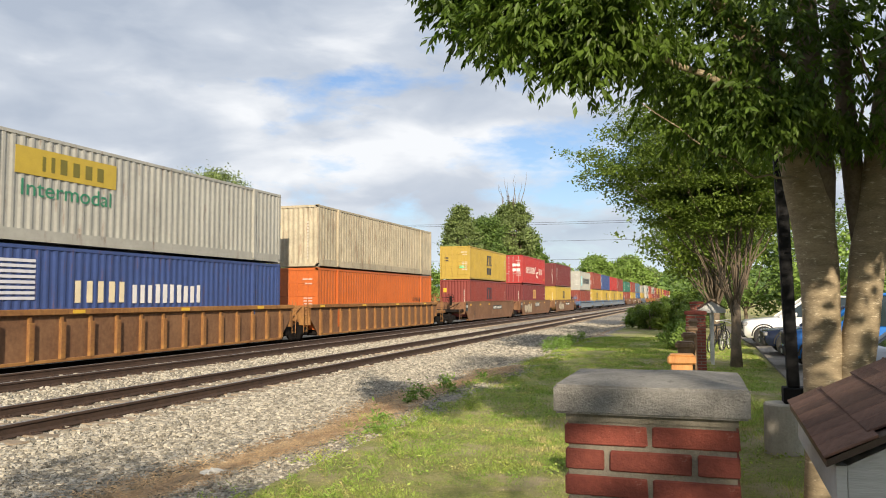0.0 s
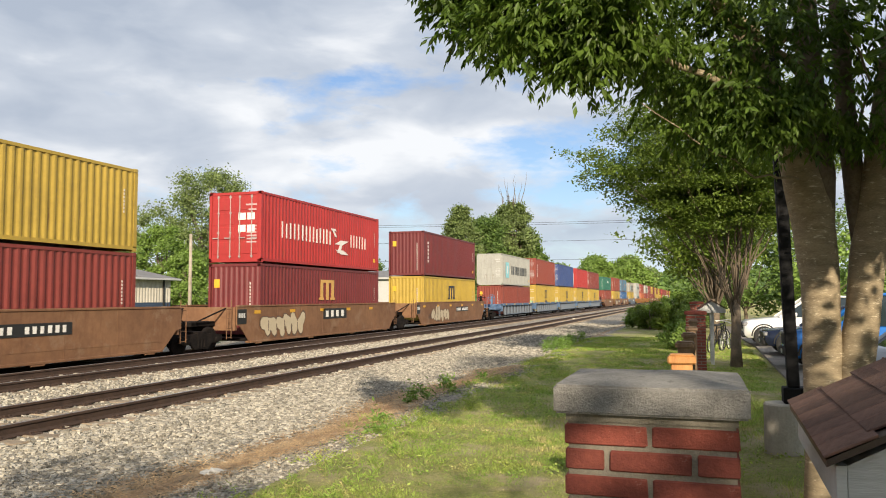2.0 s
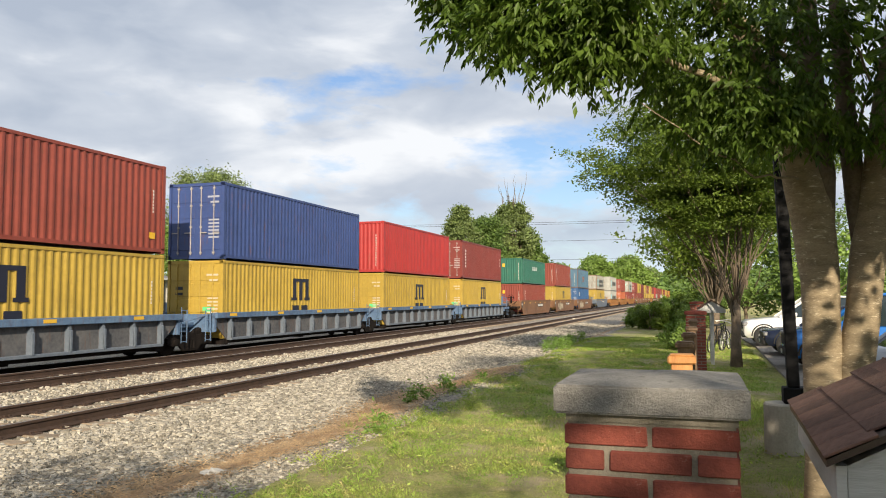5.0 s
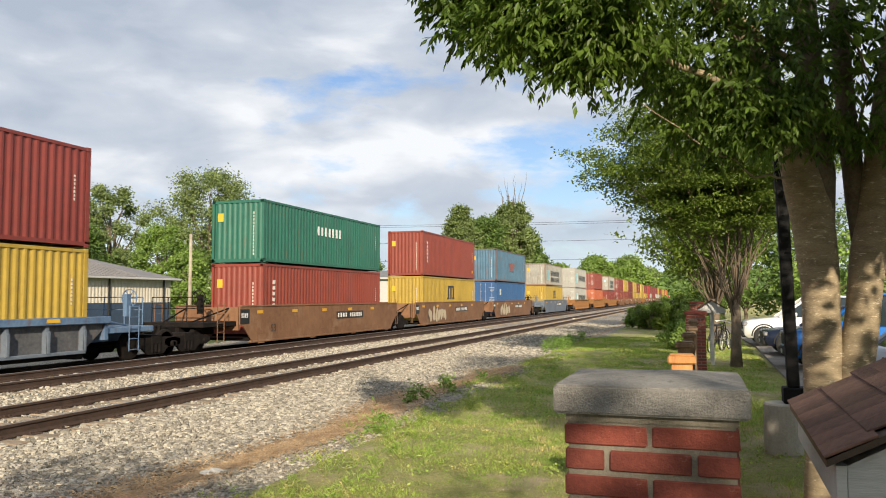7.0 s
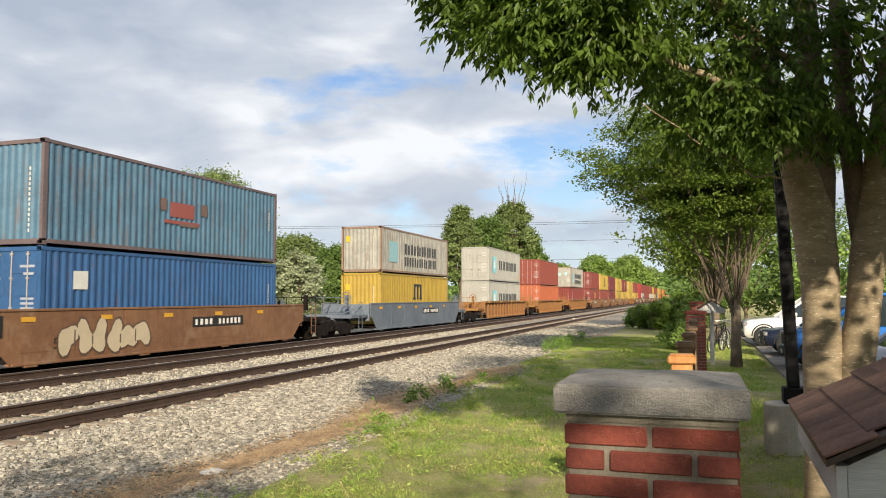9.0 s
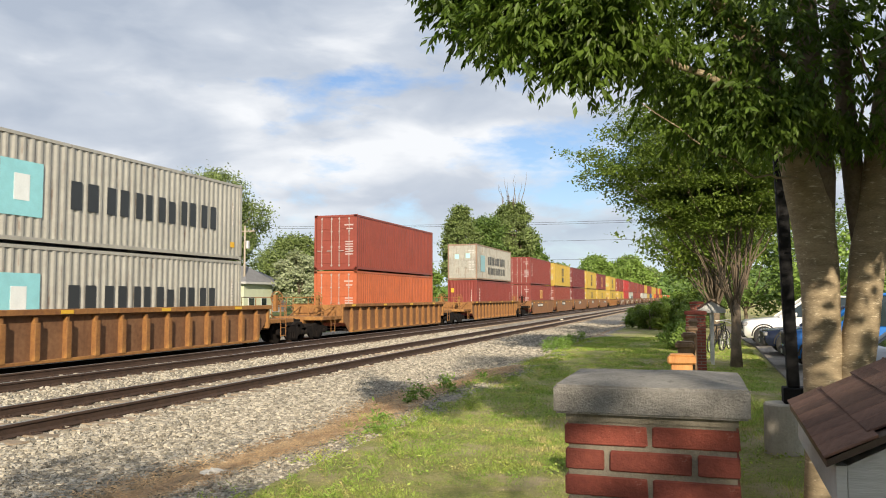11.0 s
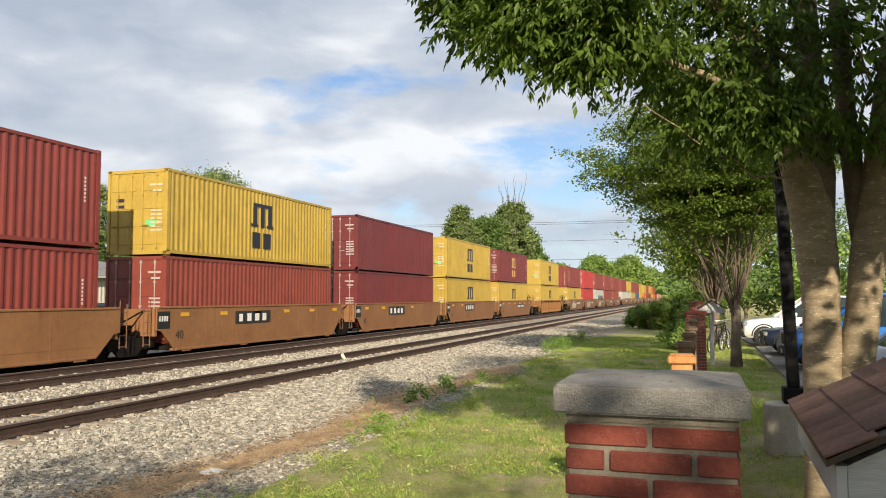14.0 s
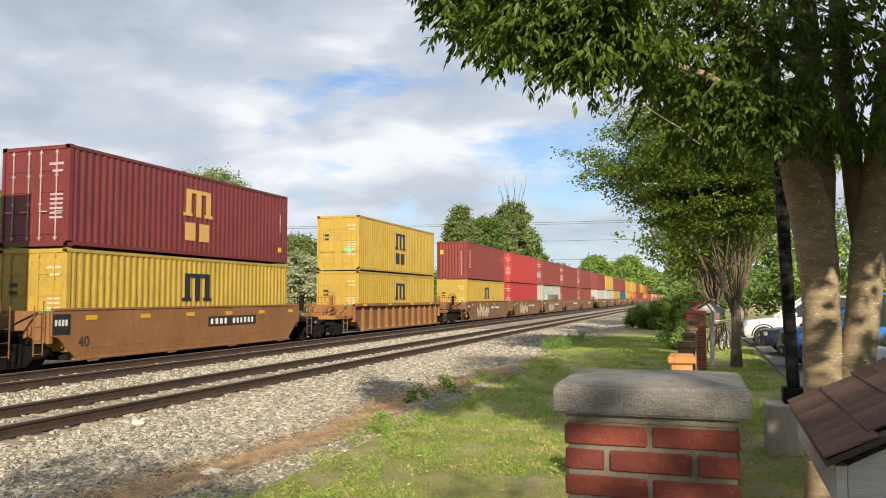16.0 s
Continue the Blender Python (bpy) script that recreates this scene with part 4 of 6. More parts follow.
def make_train():
    # two ribbed 53-foot cars
    well_car(12.55, "ochre", 0.9, 1.7, 0, False, False, length=16.15)
    stack(12.55, (BLUE, False, "big_white"), (WHITE, False, "panel"), length=16.15)
    well_car(32.15, "ochre", 0.9, 1.75, 2.6, False, True, length=16.15)
    stack(32.15, (ORANGE, True, "stripe"), (CREAM, False, "", True), length=16.15)
    # three-unit brown set
    well_car(57.8, "brown", 2.0, 4.6, 0, True, False, "number", number="53")
    stack(57.8, (BROWNRED, False, "em_dark"), (YELLOW, True, "em_dark", False, STD))
    well_car(77.3, "brown", 2.0, 3.65, 0, False, False, "logo", graffiti=True, number="53")
    stack(77.3, (MAROON, False, "em_gold"), (RED, True, "swan"))
    well_car(97.05, "brown", 2.0, 3.7, 4.6, False, True, "number", graffiti=True, number="53")
    stack(97.05, (YELLOW, False, "em_dark"), (MAROON, False, "upright"))
    # five-unit blue set
    blue = [("pair", (WHITE, True, "star")), ((YELLOW, True, "em_dark"), (BRICK, True, "upright")), ((YELLOW, True, "em_dark"), (BLUE, True, "")),
            ((YELLOW, True, "em_dark"), (RED, False, "")), ((YELLOW, True, "em_dark"), (BROWNRED, True, "upright"))]
    for k, (lo, hi) in enumerate(blue):
        y = 118.6 + k * 15.55
        well_car(y, "blue", 0.7, 3.2 if k == 0 else 1.68, 3.2 if k == 4 else 0, k == 0, k == 4)
        stack(y, lo, hi)
    # three-unit brown set
    brown = [((BRICK, False, "upright"), (GREEN, False, "small_white", False, STD), False), ((YELLOW, False, "em_dark"), (BRICK, False, "upright"), True),
             ((BLUE2, True, "label"), (PALEBLUE, False, "ghost", True), True)]
    for k, (lo, hi, gr) in enumerate(brown):
        y = 202.5 + k * 19.4
        well_car(y, "brown", 2.0, 4.6 if k == 0 else 3.6, 4.6 if k == 2 else 0, k == 0, k == 2, "number", graffiti=gr, number="53")
        stack(y, lo, hi)
    # single cars
    well_car(264.9, "grey", 2.0, 4.4, 4.4, True, True, "number")
    stack(264.9, (YELLOW, False, "em_dark"), (WHITE, False, "star2", True, STD))
    for y, lo, hi in ((288.7, (WHITE, True, "star"), (WHITE, True, "star")), (311.6, (RUSSET, True, ""), (BRICK, True, "")), (334.8, (BROWNRED, False, "upright"), (WHITE, True, "star2", True))):
        well_car(y, "ochre", 1.9, 4.3, 4.3, True, True)
        stack(y, lo, hi)
    # five-unit tan set
    tan = [((BROWNRED, True, "em_gold"), (BROWNRED, True, "upright")), ((BRICK, True, ""), (YELLOW, True, "em_dark")), ((MAROON, True, ""), (MAROON, True, "")),
           ((YELLOW, True, "em_dark"), (YELLOW, True, "em_dark")), ((YELLOW, True, "em_dark"), (MAROON, True, "em_gold"))]
    for k, (lo, hi) in enumerate(tan):
        y = 356.2 + k * 15.25
        well_car(y, "tan", 0.7, 3.2 if k == 0 else 1.55, 3.2 if k == 4 else 0, k == 0, k == 4, ("left", "logo", "logo", "logo", "number")[k], number="40")
        stack(y, lo, hi)
    well_car(436.9, "ochre", 0.8, 2.4, 2.4, True, True)
    stack(436.9, (YELLOW, True, "em_dark"), (YELLOW, True, "em_dark"))
    five = [((YELLOW, True, "em_dark"), (BROWNRED, False, "upright")), ((RED, True, ""), (RED, True, "")), ((WHITE, False, "star"), (BROWNRED, True, "")),
            ((BROWNRED, False, ""), (BROWNRED, True, "")), ((BRICK, True, ""), (BROWNRED, True, ""))]
    for k, (lo, hi) in enumerate(five):
        y = 457.0 + k * 15.6
        well_car(y, "brown", 0.7, 3.2 if k == 0 else 1.7, 3.2 if k == 4 else 0, k == 0, k == 4, "number", graffiti=k < 3)
        stack(y, lo, hi)
    # the rest of the train, far off
    far = [(WHITE, BROWNRED), (WHITE, YELLOW), (YELLOW, BROWNRED), (BLUE2, BROWNRED), (YELLOW, YELLOW), (ORANGE, YELLOW), (BROWNRED, BRICK), (BROWNRED, YELLOW), (YELLOW, ORANGE), (ORANGE, BRICK),
           (RED, None), (WHITE, None), (ORANGE, None), (WHITE, None), (BRICK, None), (ORANGE, None), (RED, None), (YELLOW, None), (ORANGE, None), (WHITE, None)]
    for k, (lo, hi) in enumerate(far):
        y = 541.0 + k * 15.6 + (k // 5) * 6.3
        well_car(y, "brown", 0.7, 1.7, 1.7 if k % 5 == 4 else 0, k % 5 == 0, k % 5 == 4, "number")
        stack(y, (lo, True), (hi, True) if hi else None, near=False)


make_train()


# ---- plants ----
def leaf_mesh(name, centres, spread, per, size, mat, seed, droop=0.35, flat=0.6, narrow=0.27, core=None):
    """Many folded leaves: per leaves round each centre, hanging a little; core: the blades face away from that point."""
    rng = np.random.default_rng(seed)
    C = np.repeat(np.asarray(centres, float), per, 0)
    n = len(C)
    P = C + rng.normal(0, 1, (n, 3)) * np.array([spread, spread, spread * flat])
    d = rng.normal(0, 1, (n, 3)) * np.array([1, 1, 0.6]) + np.array([0, 0, -droop])
    d /= np.linalg.norm(d, axis=1)[:, None]
    up = rng.normal(0, 0.55, (n, 3)) + np.array([0, 0, 1.0])
    if core is not None:
        away = P - np.asarray(core, float)
        up = away / (np.linalg.norm(away, axis=1)[:, None] + 1e-9) + rng.normal(0, 0.75, (n, 3)) + np.array([0, 0, 0.35])
    s = np.cross(d, up)
    s /= np.linalg.norm(s, axis=1)[:, None] + 1e-9
    u = np.cross(s, d)
    L = (size * (0.6 + 0.8 * rng.random(n)))[:, None]
    a, tip = P, P + d * L
    l = P + d * L * 0.45 - s * L * narrow + u * L * 0.07
    r = P + d * L * 0.45 + s * L * narrow + u * L * 0.07
    V = np.stack([a, l, tip, r], 1).reshape(-1, 3)
    k = np.arange(n) * 4
    F = np.concatenate([np.stack([k, k + 2, k + 1], 1), np.stack([k, k + 3, k + 2], 1)])
    me = bpy.data.meshes.new(name)
    me.from_pydata(V, [], F)
    me.materials.append(mat)
    return me


def spray_mesh(name, centres, out, length, leaves, size, mat, seed, droop=0.35, narrow=0.19, hang=0.30):
    """Leafy twigs: from each centre a short hanging twig with leaves set alternately along it."""
    rng = np.random.default_rng(seed)
    C = np.asarray(centres, float)
    m = len(C)
    d = np.asarray(out, float) + rng.normal(0, 0.55, (m, 3)) * np.array([1, 1, 0.3])
    d[:, 2] -= droop * (0.5 + rng.random(m))
    d /= np.linalg.norm(d, axis=1)[:, None]
    s = np.cross(d, np.array([0, 0, 1.0]) + rng.normal(0, 0.35, (m, 3)))
    s /= np.linalg.norm(s, axis=1)[:, None] + 1e-9
    V, F = [], []
    ln = length * (0.6 + 0.8 * rng.random(m))
    for k in range(leaves):
        t = (k + 0.6) / leaves
        side = 1 if k % 2 else -1
        base = C + d * (ln * t)[:, None]
        base[:, 2] -= 0.12 * ln * t * t
        g = d * (0.55 + 0.5 * t) + s * side * (0.75 if k < leaves - 1 else 0.1) + rng.normal(0, 0.22, (m, 3)) + np.array([0, 0, -hang])
        g /= np.linalg.norm(g, axis=1)[:, None]
        w = np.cross(g, np.array([0, 0, 1.0]) + rng.normal(0, 0.45, (m, 3)))
        w /= np.linalg.norm(w, axis=1)[:, None] + 1e-9
        u = np.cross(w, g)
        L = (size * (0.65 + 0.6 * rng.random(m)) * (1.1 - 0.35 * abs(t - 0.5)))[:, None]
        V.append(np.stack([base, base + g * L * 0.38 - w * L * narrow + u * L * 0.05, base + g * L, base + g * L * 0.38 + w * L * narrow + u * L * 0.05], 1))
    V = np.concatenate(V).reshape(-1, 3)
    k = np.arange(m * leaves) * 4
    F = np.concatenate([np.stack([k, k + 2, k + 1], 1), np.stack([k, k + 3, k + 2], 1)])
    me = bpy.data.meshes.new(name)
    me.from_pydata(V, [], F)
    me.materials.append(mat)
    return me


def limb_path(a, b, bend, rng, steps=6):
    a, b = Vector(a), Vector(b)
    out = []
    for i in range(steps + 1):
        t = i / steps
        p = a.lerp(b, t)
        p.z += bend * math.sin(t * math.pi)
        j = (b - a).length * 0.03 * (1 if 0 < i < steps else 0)
        out.append(p + Vector((rng.uniform(-j, j), rng.uniform(-j, j), rng.uniform(-j, j))))
    return out


def broadleaf(name, x, y, z, height, width, mat, seed, leaf, clumps, per, label, bark=None, base=0.25, lobes=14, tall=1.0, bare=0, peak=0.0):
    """A tree: tapered trunk, limbs to each lobe of the crown, and clumps of leaves with gaps between the lobes."""
    rng = random.Random(seed)
    t = root(name, x, y, z, label, "tree" if height > 4 else "bush", "trees along the railway")
    bm = bmesh.new()
    r0 = max(0.05, height * 0.018)
    fork = height * max(base, 0.15)
    tube(bm, [(0, 0, 0), (rng.uniform(-.1, .1), 0, fork * 0.5), (0, rng.uniform(-.1, .1), fork), (0.05 * width * rng.uniform(-1, 1), 0, height * 0.75)], [r0 * 1.25, r0, r0 * 0.85, r0 * 0.25], 10)
    centres = []
    crown_c, crown_h = height * (1 + base) / 2, height * (1 - base) / 2
    for k in range(lobes):
        a = k * 2.399 + rng.uniform(-0.3, 0.3)
        v = -0.85 + 1.75 * (k + 0.5) / lobes
        rad = width / 2 * math.sqrt(max(0.05, 1 - abs(v) ** 2.2)) * rng.uniform(0.45, 0.95) * (1 - peak * max(0.0, v))
        c = Vector((rad * math.cos(a), rad * math.sin(a), crown_c + v * crown_h * 0.86))
        tube(bm, limb_path((0, 0, min(c.z * 0.8, fork * rng.uniform(0.8, 1.6))), c, height * 0.03, rng), [r0 * q for q in (0.5, 0.42, 0.34, 0.27, 0.2, 0.13, 0.06)], 6)
        lr = width * rng.uniform(0.09, 0.22) * (1 - 0.55 * max(0.0, v))
        for i in range(int(clumps / lobes)):
            q = Vector((rng.gauss(0, 1), rng.gauss(0, 1), rng.gauss(0, 1))).normalized() * lr * rng.random() ** 0.7
            centres.append((c.x + q.x, c.y + q.y, c.z + q.z * 0.8 * tall))
    for k in range(bare):
        b = Vector((rng.uniform(-.34, .34) * width, rng.uniform(-.2, .2) * width, height * rng.uniform(0.98, 1.22)))
        tube(bm, limb_path((b.x * 0.2, b.y * 0.2, height * 0.72), b, 0, rng), [r0 * q for q in (0.3, 0.26, 0.22, 0.18, 0.13, 0.09, 0.04)], 5)
    part("trunk", bm, bark or M_BARKD, t, smooth=True)
    part("crown", leaf_mesh("crown", centres, width * 0.03 + leaf * 0.5, per, leaf, mat, seed, 0.15, 0.8, 0.34, core=(0, 0, crown_c * 0.9)), None, t)
    return t


def near_tree():
    """The double-stemmed shade tree over the lawn, whose low boughs hang before the sky."""
    t = root("shade_tree", 0, 0, 0, "large shade tree with two smooth trunks and low leafy boughs", "tree", "row of shade trees")
    stems = [([(0.93, 6.5, -0.15), (0.92, 6.5, 0.5), (0.912, 6.5, 1.2), (0.912, 6.5, 1.8), (0.865, 6.5, 2.35), (0.76, 6.42, 2.7), (0.66, 6.3, 3.05), (0.35, 5.9, 3.6), (-0.3, 5.3, 4.3)],
              [0.20, 0.155, 0.140, 0.140, 0.165, 0.12, 0.09, 0.07, 0.05]),
             ([(0.90, 6.5, 2.1), (0.93, 6.5, 2.6), (0.89, 6.45, 3.2), (0.86, 6.4, 3.8), (0.8, 6.2, 4.8), (0.6, 6.0, 6.2)], [0.13, 0.115, 0.095, 0.085, 0.07, 0.04]),
             ([(1.02, 6.5, -0.15), (1.06, 6.5, 0.5), (1.11, 6.5, 1.0), (1.19, 6.5, 1.5), (1.245, 6.5, 2.0), (1.33, 6.5, 2.5), (1.42, 6.5, 3.2), (1.62, 6.4, 4.6), (1.9, 6.2, 6.2)],
              [0.19, 0.15, 0.125, 0.122, 0.125, 0.12, 0.10, 0.07, 0.04]),
             ([(1.24, 6.52, 1.9), (1.19, 6.55, 2.4), (1.15, 6.6, 3.0), (1.12, 6.7, 4.2), (1.1, 7.0, 6.0)], [0.085, 0.085, 0.075, 0.06, 0.035]),
             ([(1.35, 6.55, 2.5), (1.55, 6.7, 3.2), (1.8, 7.0, 4.5), (2.4, 7.4, 6.0)], [0.08, 0.075, 0.06, 0.03])]
    for pts, rad in stems:
        bm = bmesh.new()
        # smooth the path by cutting it finer
        fine, fr = [], []
        for i in range(len(pts) - 1):
            for k in range(4):
                u = k / 4
                fine.append(Vector(pts[i]).lerp(Vector(pts[i + 1]), u))
                fr.append(rad[i] * (1 - u) + rad[i + 1] * u)
        for i, p in enumerate(fine):
            fr[i] *= 1 + 0.07 * noise.noise(Vector((p.x * 3, 0, p.z * 2.3)))
        tube(bm, fine, fr, 14)
        # upper stems get darker bark, which also stands in for the canopy's shade
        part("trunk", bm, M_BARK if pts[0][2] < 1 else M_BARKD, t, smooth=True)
    rng = random.Random(5)
    # three long bare boughs that carry the low canopy
    for path, r in (([(0.70, 6.35, 2.95), (0.24, 5.3, 3.03), (-0.34, 4.9, 3.25), (-0.89, 4.6, 3.49), (-1.35, 4.4, 3.75)], 0.030), ([(0.80, 6.4, 2.55), (0.42, 5.8, 2.5), (0.13, 5.4, 2.63), (-0.3, 5.0, 2.9)], 0.010),
                    ([(0.9, 6.4, 3.3), (0.57, 6.0, 3.46), (0.2, 5.6, 3.7), (-0.4, 5.3, 4.0)], 0.040), ([(1.2, 6.5, 2.9), (1.25, 6.2, 3.2), (1.05, 5.9, 3.5), (0.8, 5.7, 3.7)], 0.014)):
        bm = bmesh.new()
        fine = []
        for a, b in zip(path, path[1:]):
            fine += limb_path(a, b, 0.02, rng, 4)[:-1]
        fine.append(Vector(path[-1]))
        tube(bm, fine, [r * (1 - 0.75 * i / len(fine)) for i in range(len(fine))], 8)
        part("bough", bm, M_BARK, t, smooth=True)
    starts = [(0.66, 6.3, 3.05), (0.24, 5.3, 3.03), (-0.34, 4.9, 3.25), (-0.89, 4.6, 3.49), (0.35, 5.9, 3.5), (0.86, 6.4, 3.5), (0.57, 6.0, 3.46), (1.15, 6.6, 3.0), (1.42, 6.5, 3.2), (1.4, 6.5, 2.9), (1.62, 6.4, 4.6)]
    # underside of the overhanging canopy along x
    under = [(-1.95, 3.75), (-1.82, 3.64), (-1.55, 3.55), (-1.49, 3.70), (-1.43, 3.34), (-1.32, 3.24), (-1.18, 3.08), (-1.05, 2.98), (-0.89, 2.92), (-0.69, 2.79), (-0.55, 2.83), (-0.42, 2.86), (-0.25, 2.80)]
    ux, uz = [p[0] for p in under], [p[1] for p in under]
    ends = []
    for k in range(235):
        x = -1.97 + 1.80 * rng.random() ** 0.8
        z = float(np.interp(x, ux, uz)) + 0.24 + 1.0 * rng.random() ** 1.35
        g = rng.uniform(0.93, 1.22)
        ends.append((x * g, 4.6 * g, 1.66 + (z - 1.66) * g))
    for k in range(62):
        x = rng.uniform(-0.30, 0.75)
        ends.append((x, rng.uniform(5.3, 6.2), rng.uniform(2.92 - 0.2 * max(0.0, x), 3.9)))
    for k in range(26):
        ends.append((rng.uniform(0.0, 0.72), rng.uniform(5.2, 5.8), rng.uniform(2.72, 3.1)))
    for k in range(24):
        ends.append((rng.uniform(0.75, 1.5), rng.uniform(5.7, 6.5), rng.uniform(2.75, 3.9)))
    for k in range(7):
        ends.append((rng.uniform(0.4, 3.0), rng.uniform(7.0, 9.0), rng.uniform(2.9, 4.6)))
    # extra leaf clusters outside the view, added to shade the upper trunk
    shade = [(rng.uniform(1.55, 2.9), rng.uniform(3.0, 5.2), rng.uniform(3.25, 4.7)) for k in range(90)]
    shade += [(rng.uniform(1.5, 2.0), rng.uniform(4.6, 5.2), rng.uniform(3.1, 3.8)) for k in range(24)]
    shade += [(rng.uniform(-0.6, 2.6), rng.uniform(4.6, 7.6), rng.uniform(4.3, 5.2)) for k in range(26)]
    centres = []
    for k, e in enumerate(ends):
        s0 = min(starts, key=lambda q: (Vector(q) - Vector(e)).length + rng.random() * 0.4)
        path = limb_path(s0, e, 0.06, rng, 6)
        if k % 3 == 0:
            bm = bmesh.new()
            tube(bm, path[:6], [0.010 * (1 - 0.9 * i / 5) for i in range(6)], 5)
            part("twig", bm, M_BARKD, t, smooth=True)
        for q in range(15):
            p = path[rng.choice((5, 6, 6))] + Vector((rng.gauss(0, 0.12), rng.gauss(0, 0.12), rng.gauss(0, 0.045)))
            centres.append(tuple(p))
    for e in shade:
        s0 = (2.4, 7.4, 6.0) if e[0] > 1.0 else (0.8, 6.2, 4.8)
        bm = bmesh.new()
        tube(bm, limb_path(s0, e, 0.15, rng, 6), [0.02 * (1 - 0.8 * i / 6) for i in range(7)], 5)
        part("twig", bm, M_BARKD, t, smooth=True)
    centres = np.array(centres)
    way = centres - np.array([0.9, 6.5, 3.4])
    way /= np.linalg.norm(way, axis=1)[:, None] + 1e-9
    part("crown", spray_mesh("crown", centres, way * 0.4, 0.15, 9, 0.070, M_LEAF, 11, 0.35, 0.19, 0.7), None, t)
    part("crown", leaf_mesh("crown", shade, 0.24, 150, 0.12, M_LEAF, 13, 0.3, 0.5), None, t)
    high = []
    for k in range(190):
        a, r = rng.random() * 6.283, math.sqrt(rng.random())
        zz = rng.random()
        high.append((1.7 + 2.2 * r * math.cos(a) * math.sqrt(1 - zz * 0.8), 6.6 + 2.2 * r * math.sin(a) * math.sqrt(1 - zz * 0.8), 4.9 + 2.7 * zz))
    part("crown", leaf_mesh("crown", high, 0.26, 16, 0.15, M_LEAF, 12, 0.3), None, t)
    return t


def vase_tree(x, y, z, height, rx, low, seed, clumps, per, leaf, label, dx=0.0, trunk=0.2):
    """A zelkova: short trunk, a fan of slender upright limbs, layered crown with feathery edges."""
    rng = random.Random(seed)
    t = root("shade_tree", x, y, z, label, "tree", "row of shade trees")
    bm = bmesh.new()
    tube(bm, [(0, 0, -0.1), (0, 0, 0.5), (0.02, 0, 1.1), (0.0, 0, 1.7)], [trunk * 1.25, trunk, trunk * 0.92, trunk * 0.95], 12)
    centres = []
    for k in range(34):
        a = k * 2.399
        f = math.sqrt((k + 0.5) / 34)
        tip = Vector((dx * f + rx * f * math.cos(a), rx * 1.05 * f * math.sin(a), low + (height - low) * (1 - 0.70 * f ** 2.2) * rng.uniform(0.85, 1.0)))
        path = limb_path((0.05 * math.cos(a), 0.05 * math.sin(a), 1.2 + 0.6 * rng.random()), tip, 0.45 * f, rng, 7)
        tube(bm, path, [trunk * 0.17 * (1 - 0.85 * i / 7) for i in range(8)], 6)
        for i in range(3, 8):
            for q in range(int(clumps / 34 / 5) + 1):
                s = 0.13 + 0.045 * i
                centres.append(tuple(path[i] + Vector((rng.gauss(0, s), rng.gauss(0, s), rng.gauss(0, s * 0.22)))))
    part("trunk", bm, M_BARKD, t, smooth=True)
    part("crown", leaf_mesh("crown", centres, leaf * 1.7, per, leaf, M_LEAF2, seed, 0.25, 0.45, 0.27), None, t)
    return t


near_tree()
vase_tree(0.97, 21.0, -0.1, 7.7, 3.15, 3.8, 21, 2700, 52, 0.082, "leafy zelkova with slender fanned limbs beside the car park", dx=-0.5, trunk=0.13)
vase_tree(0.75, 33.0, -0.1, 8.0, 3.0, 2.6, 22, 500, 26, 0.18, "leafy shade tree with pale forked trunks", trunk=0.2)
vase_tree(0.8, 47.0, -0.1, 8.2, 3.0, 2.4, 23, 350, 24, 0.22, "leafy shade tree farther along the row", trunk=0.22)
vase_tree(5.2, 8.0, -0.1, 8.0, 3.0, 2.7, 24, 350, 26, 0.20, "leafy shade tree at the edge of the car park", trunk=0.2)
# out-of-view trees, added and sized only to shade the foreground
for k, (x, y, h, r) in enumerate(((4.7, -7.5, 5.7, 2.8), (0.3, -7.5, 6.4, 2.3), (11.6, -6.5, 9.0, 3.4), (6.1, 1.0, 5.4, 2.2))):
    vase_tree(x, y, -0.1, h, r, 2.8 if k < 3 else 2.0, 25 + k, 300 if k < 3 else 640, 24, 0.22, "unseen leafy tree added to throw shadow over the lawn", trunk=0.2)

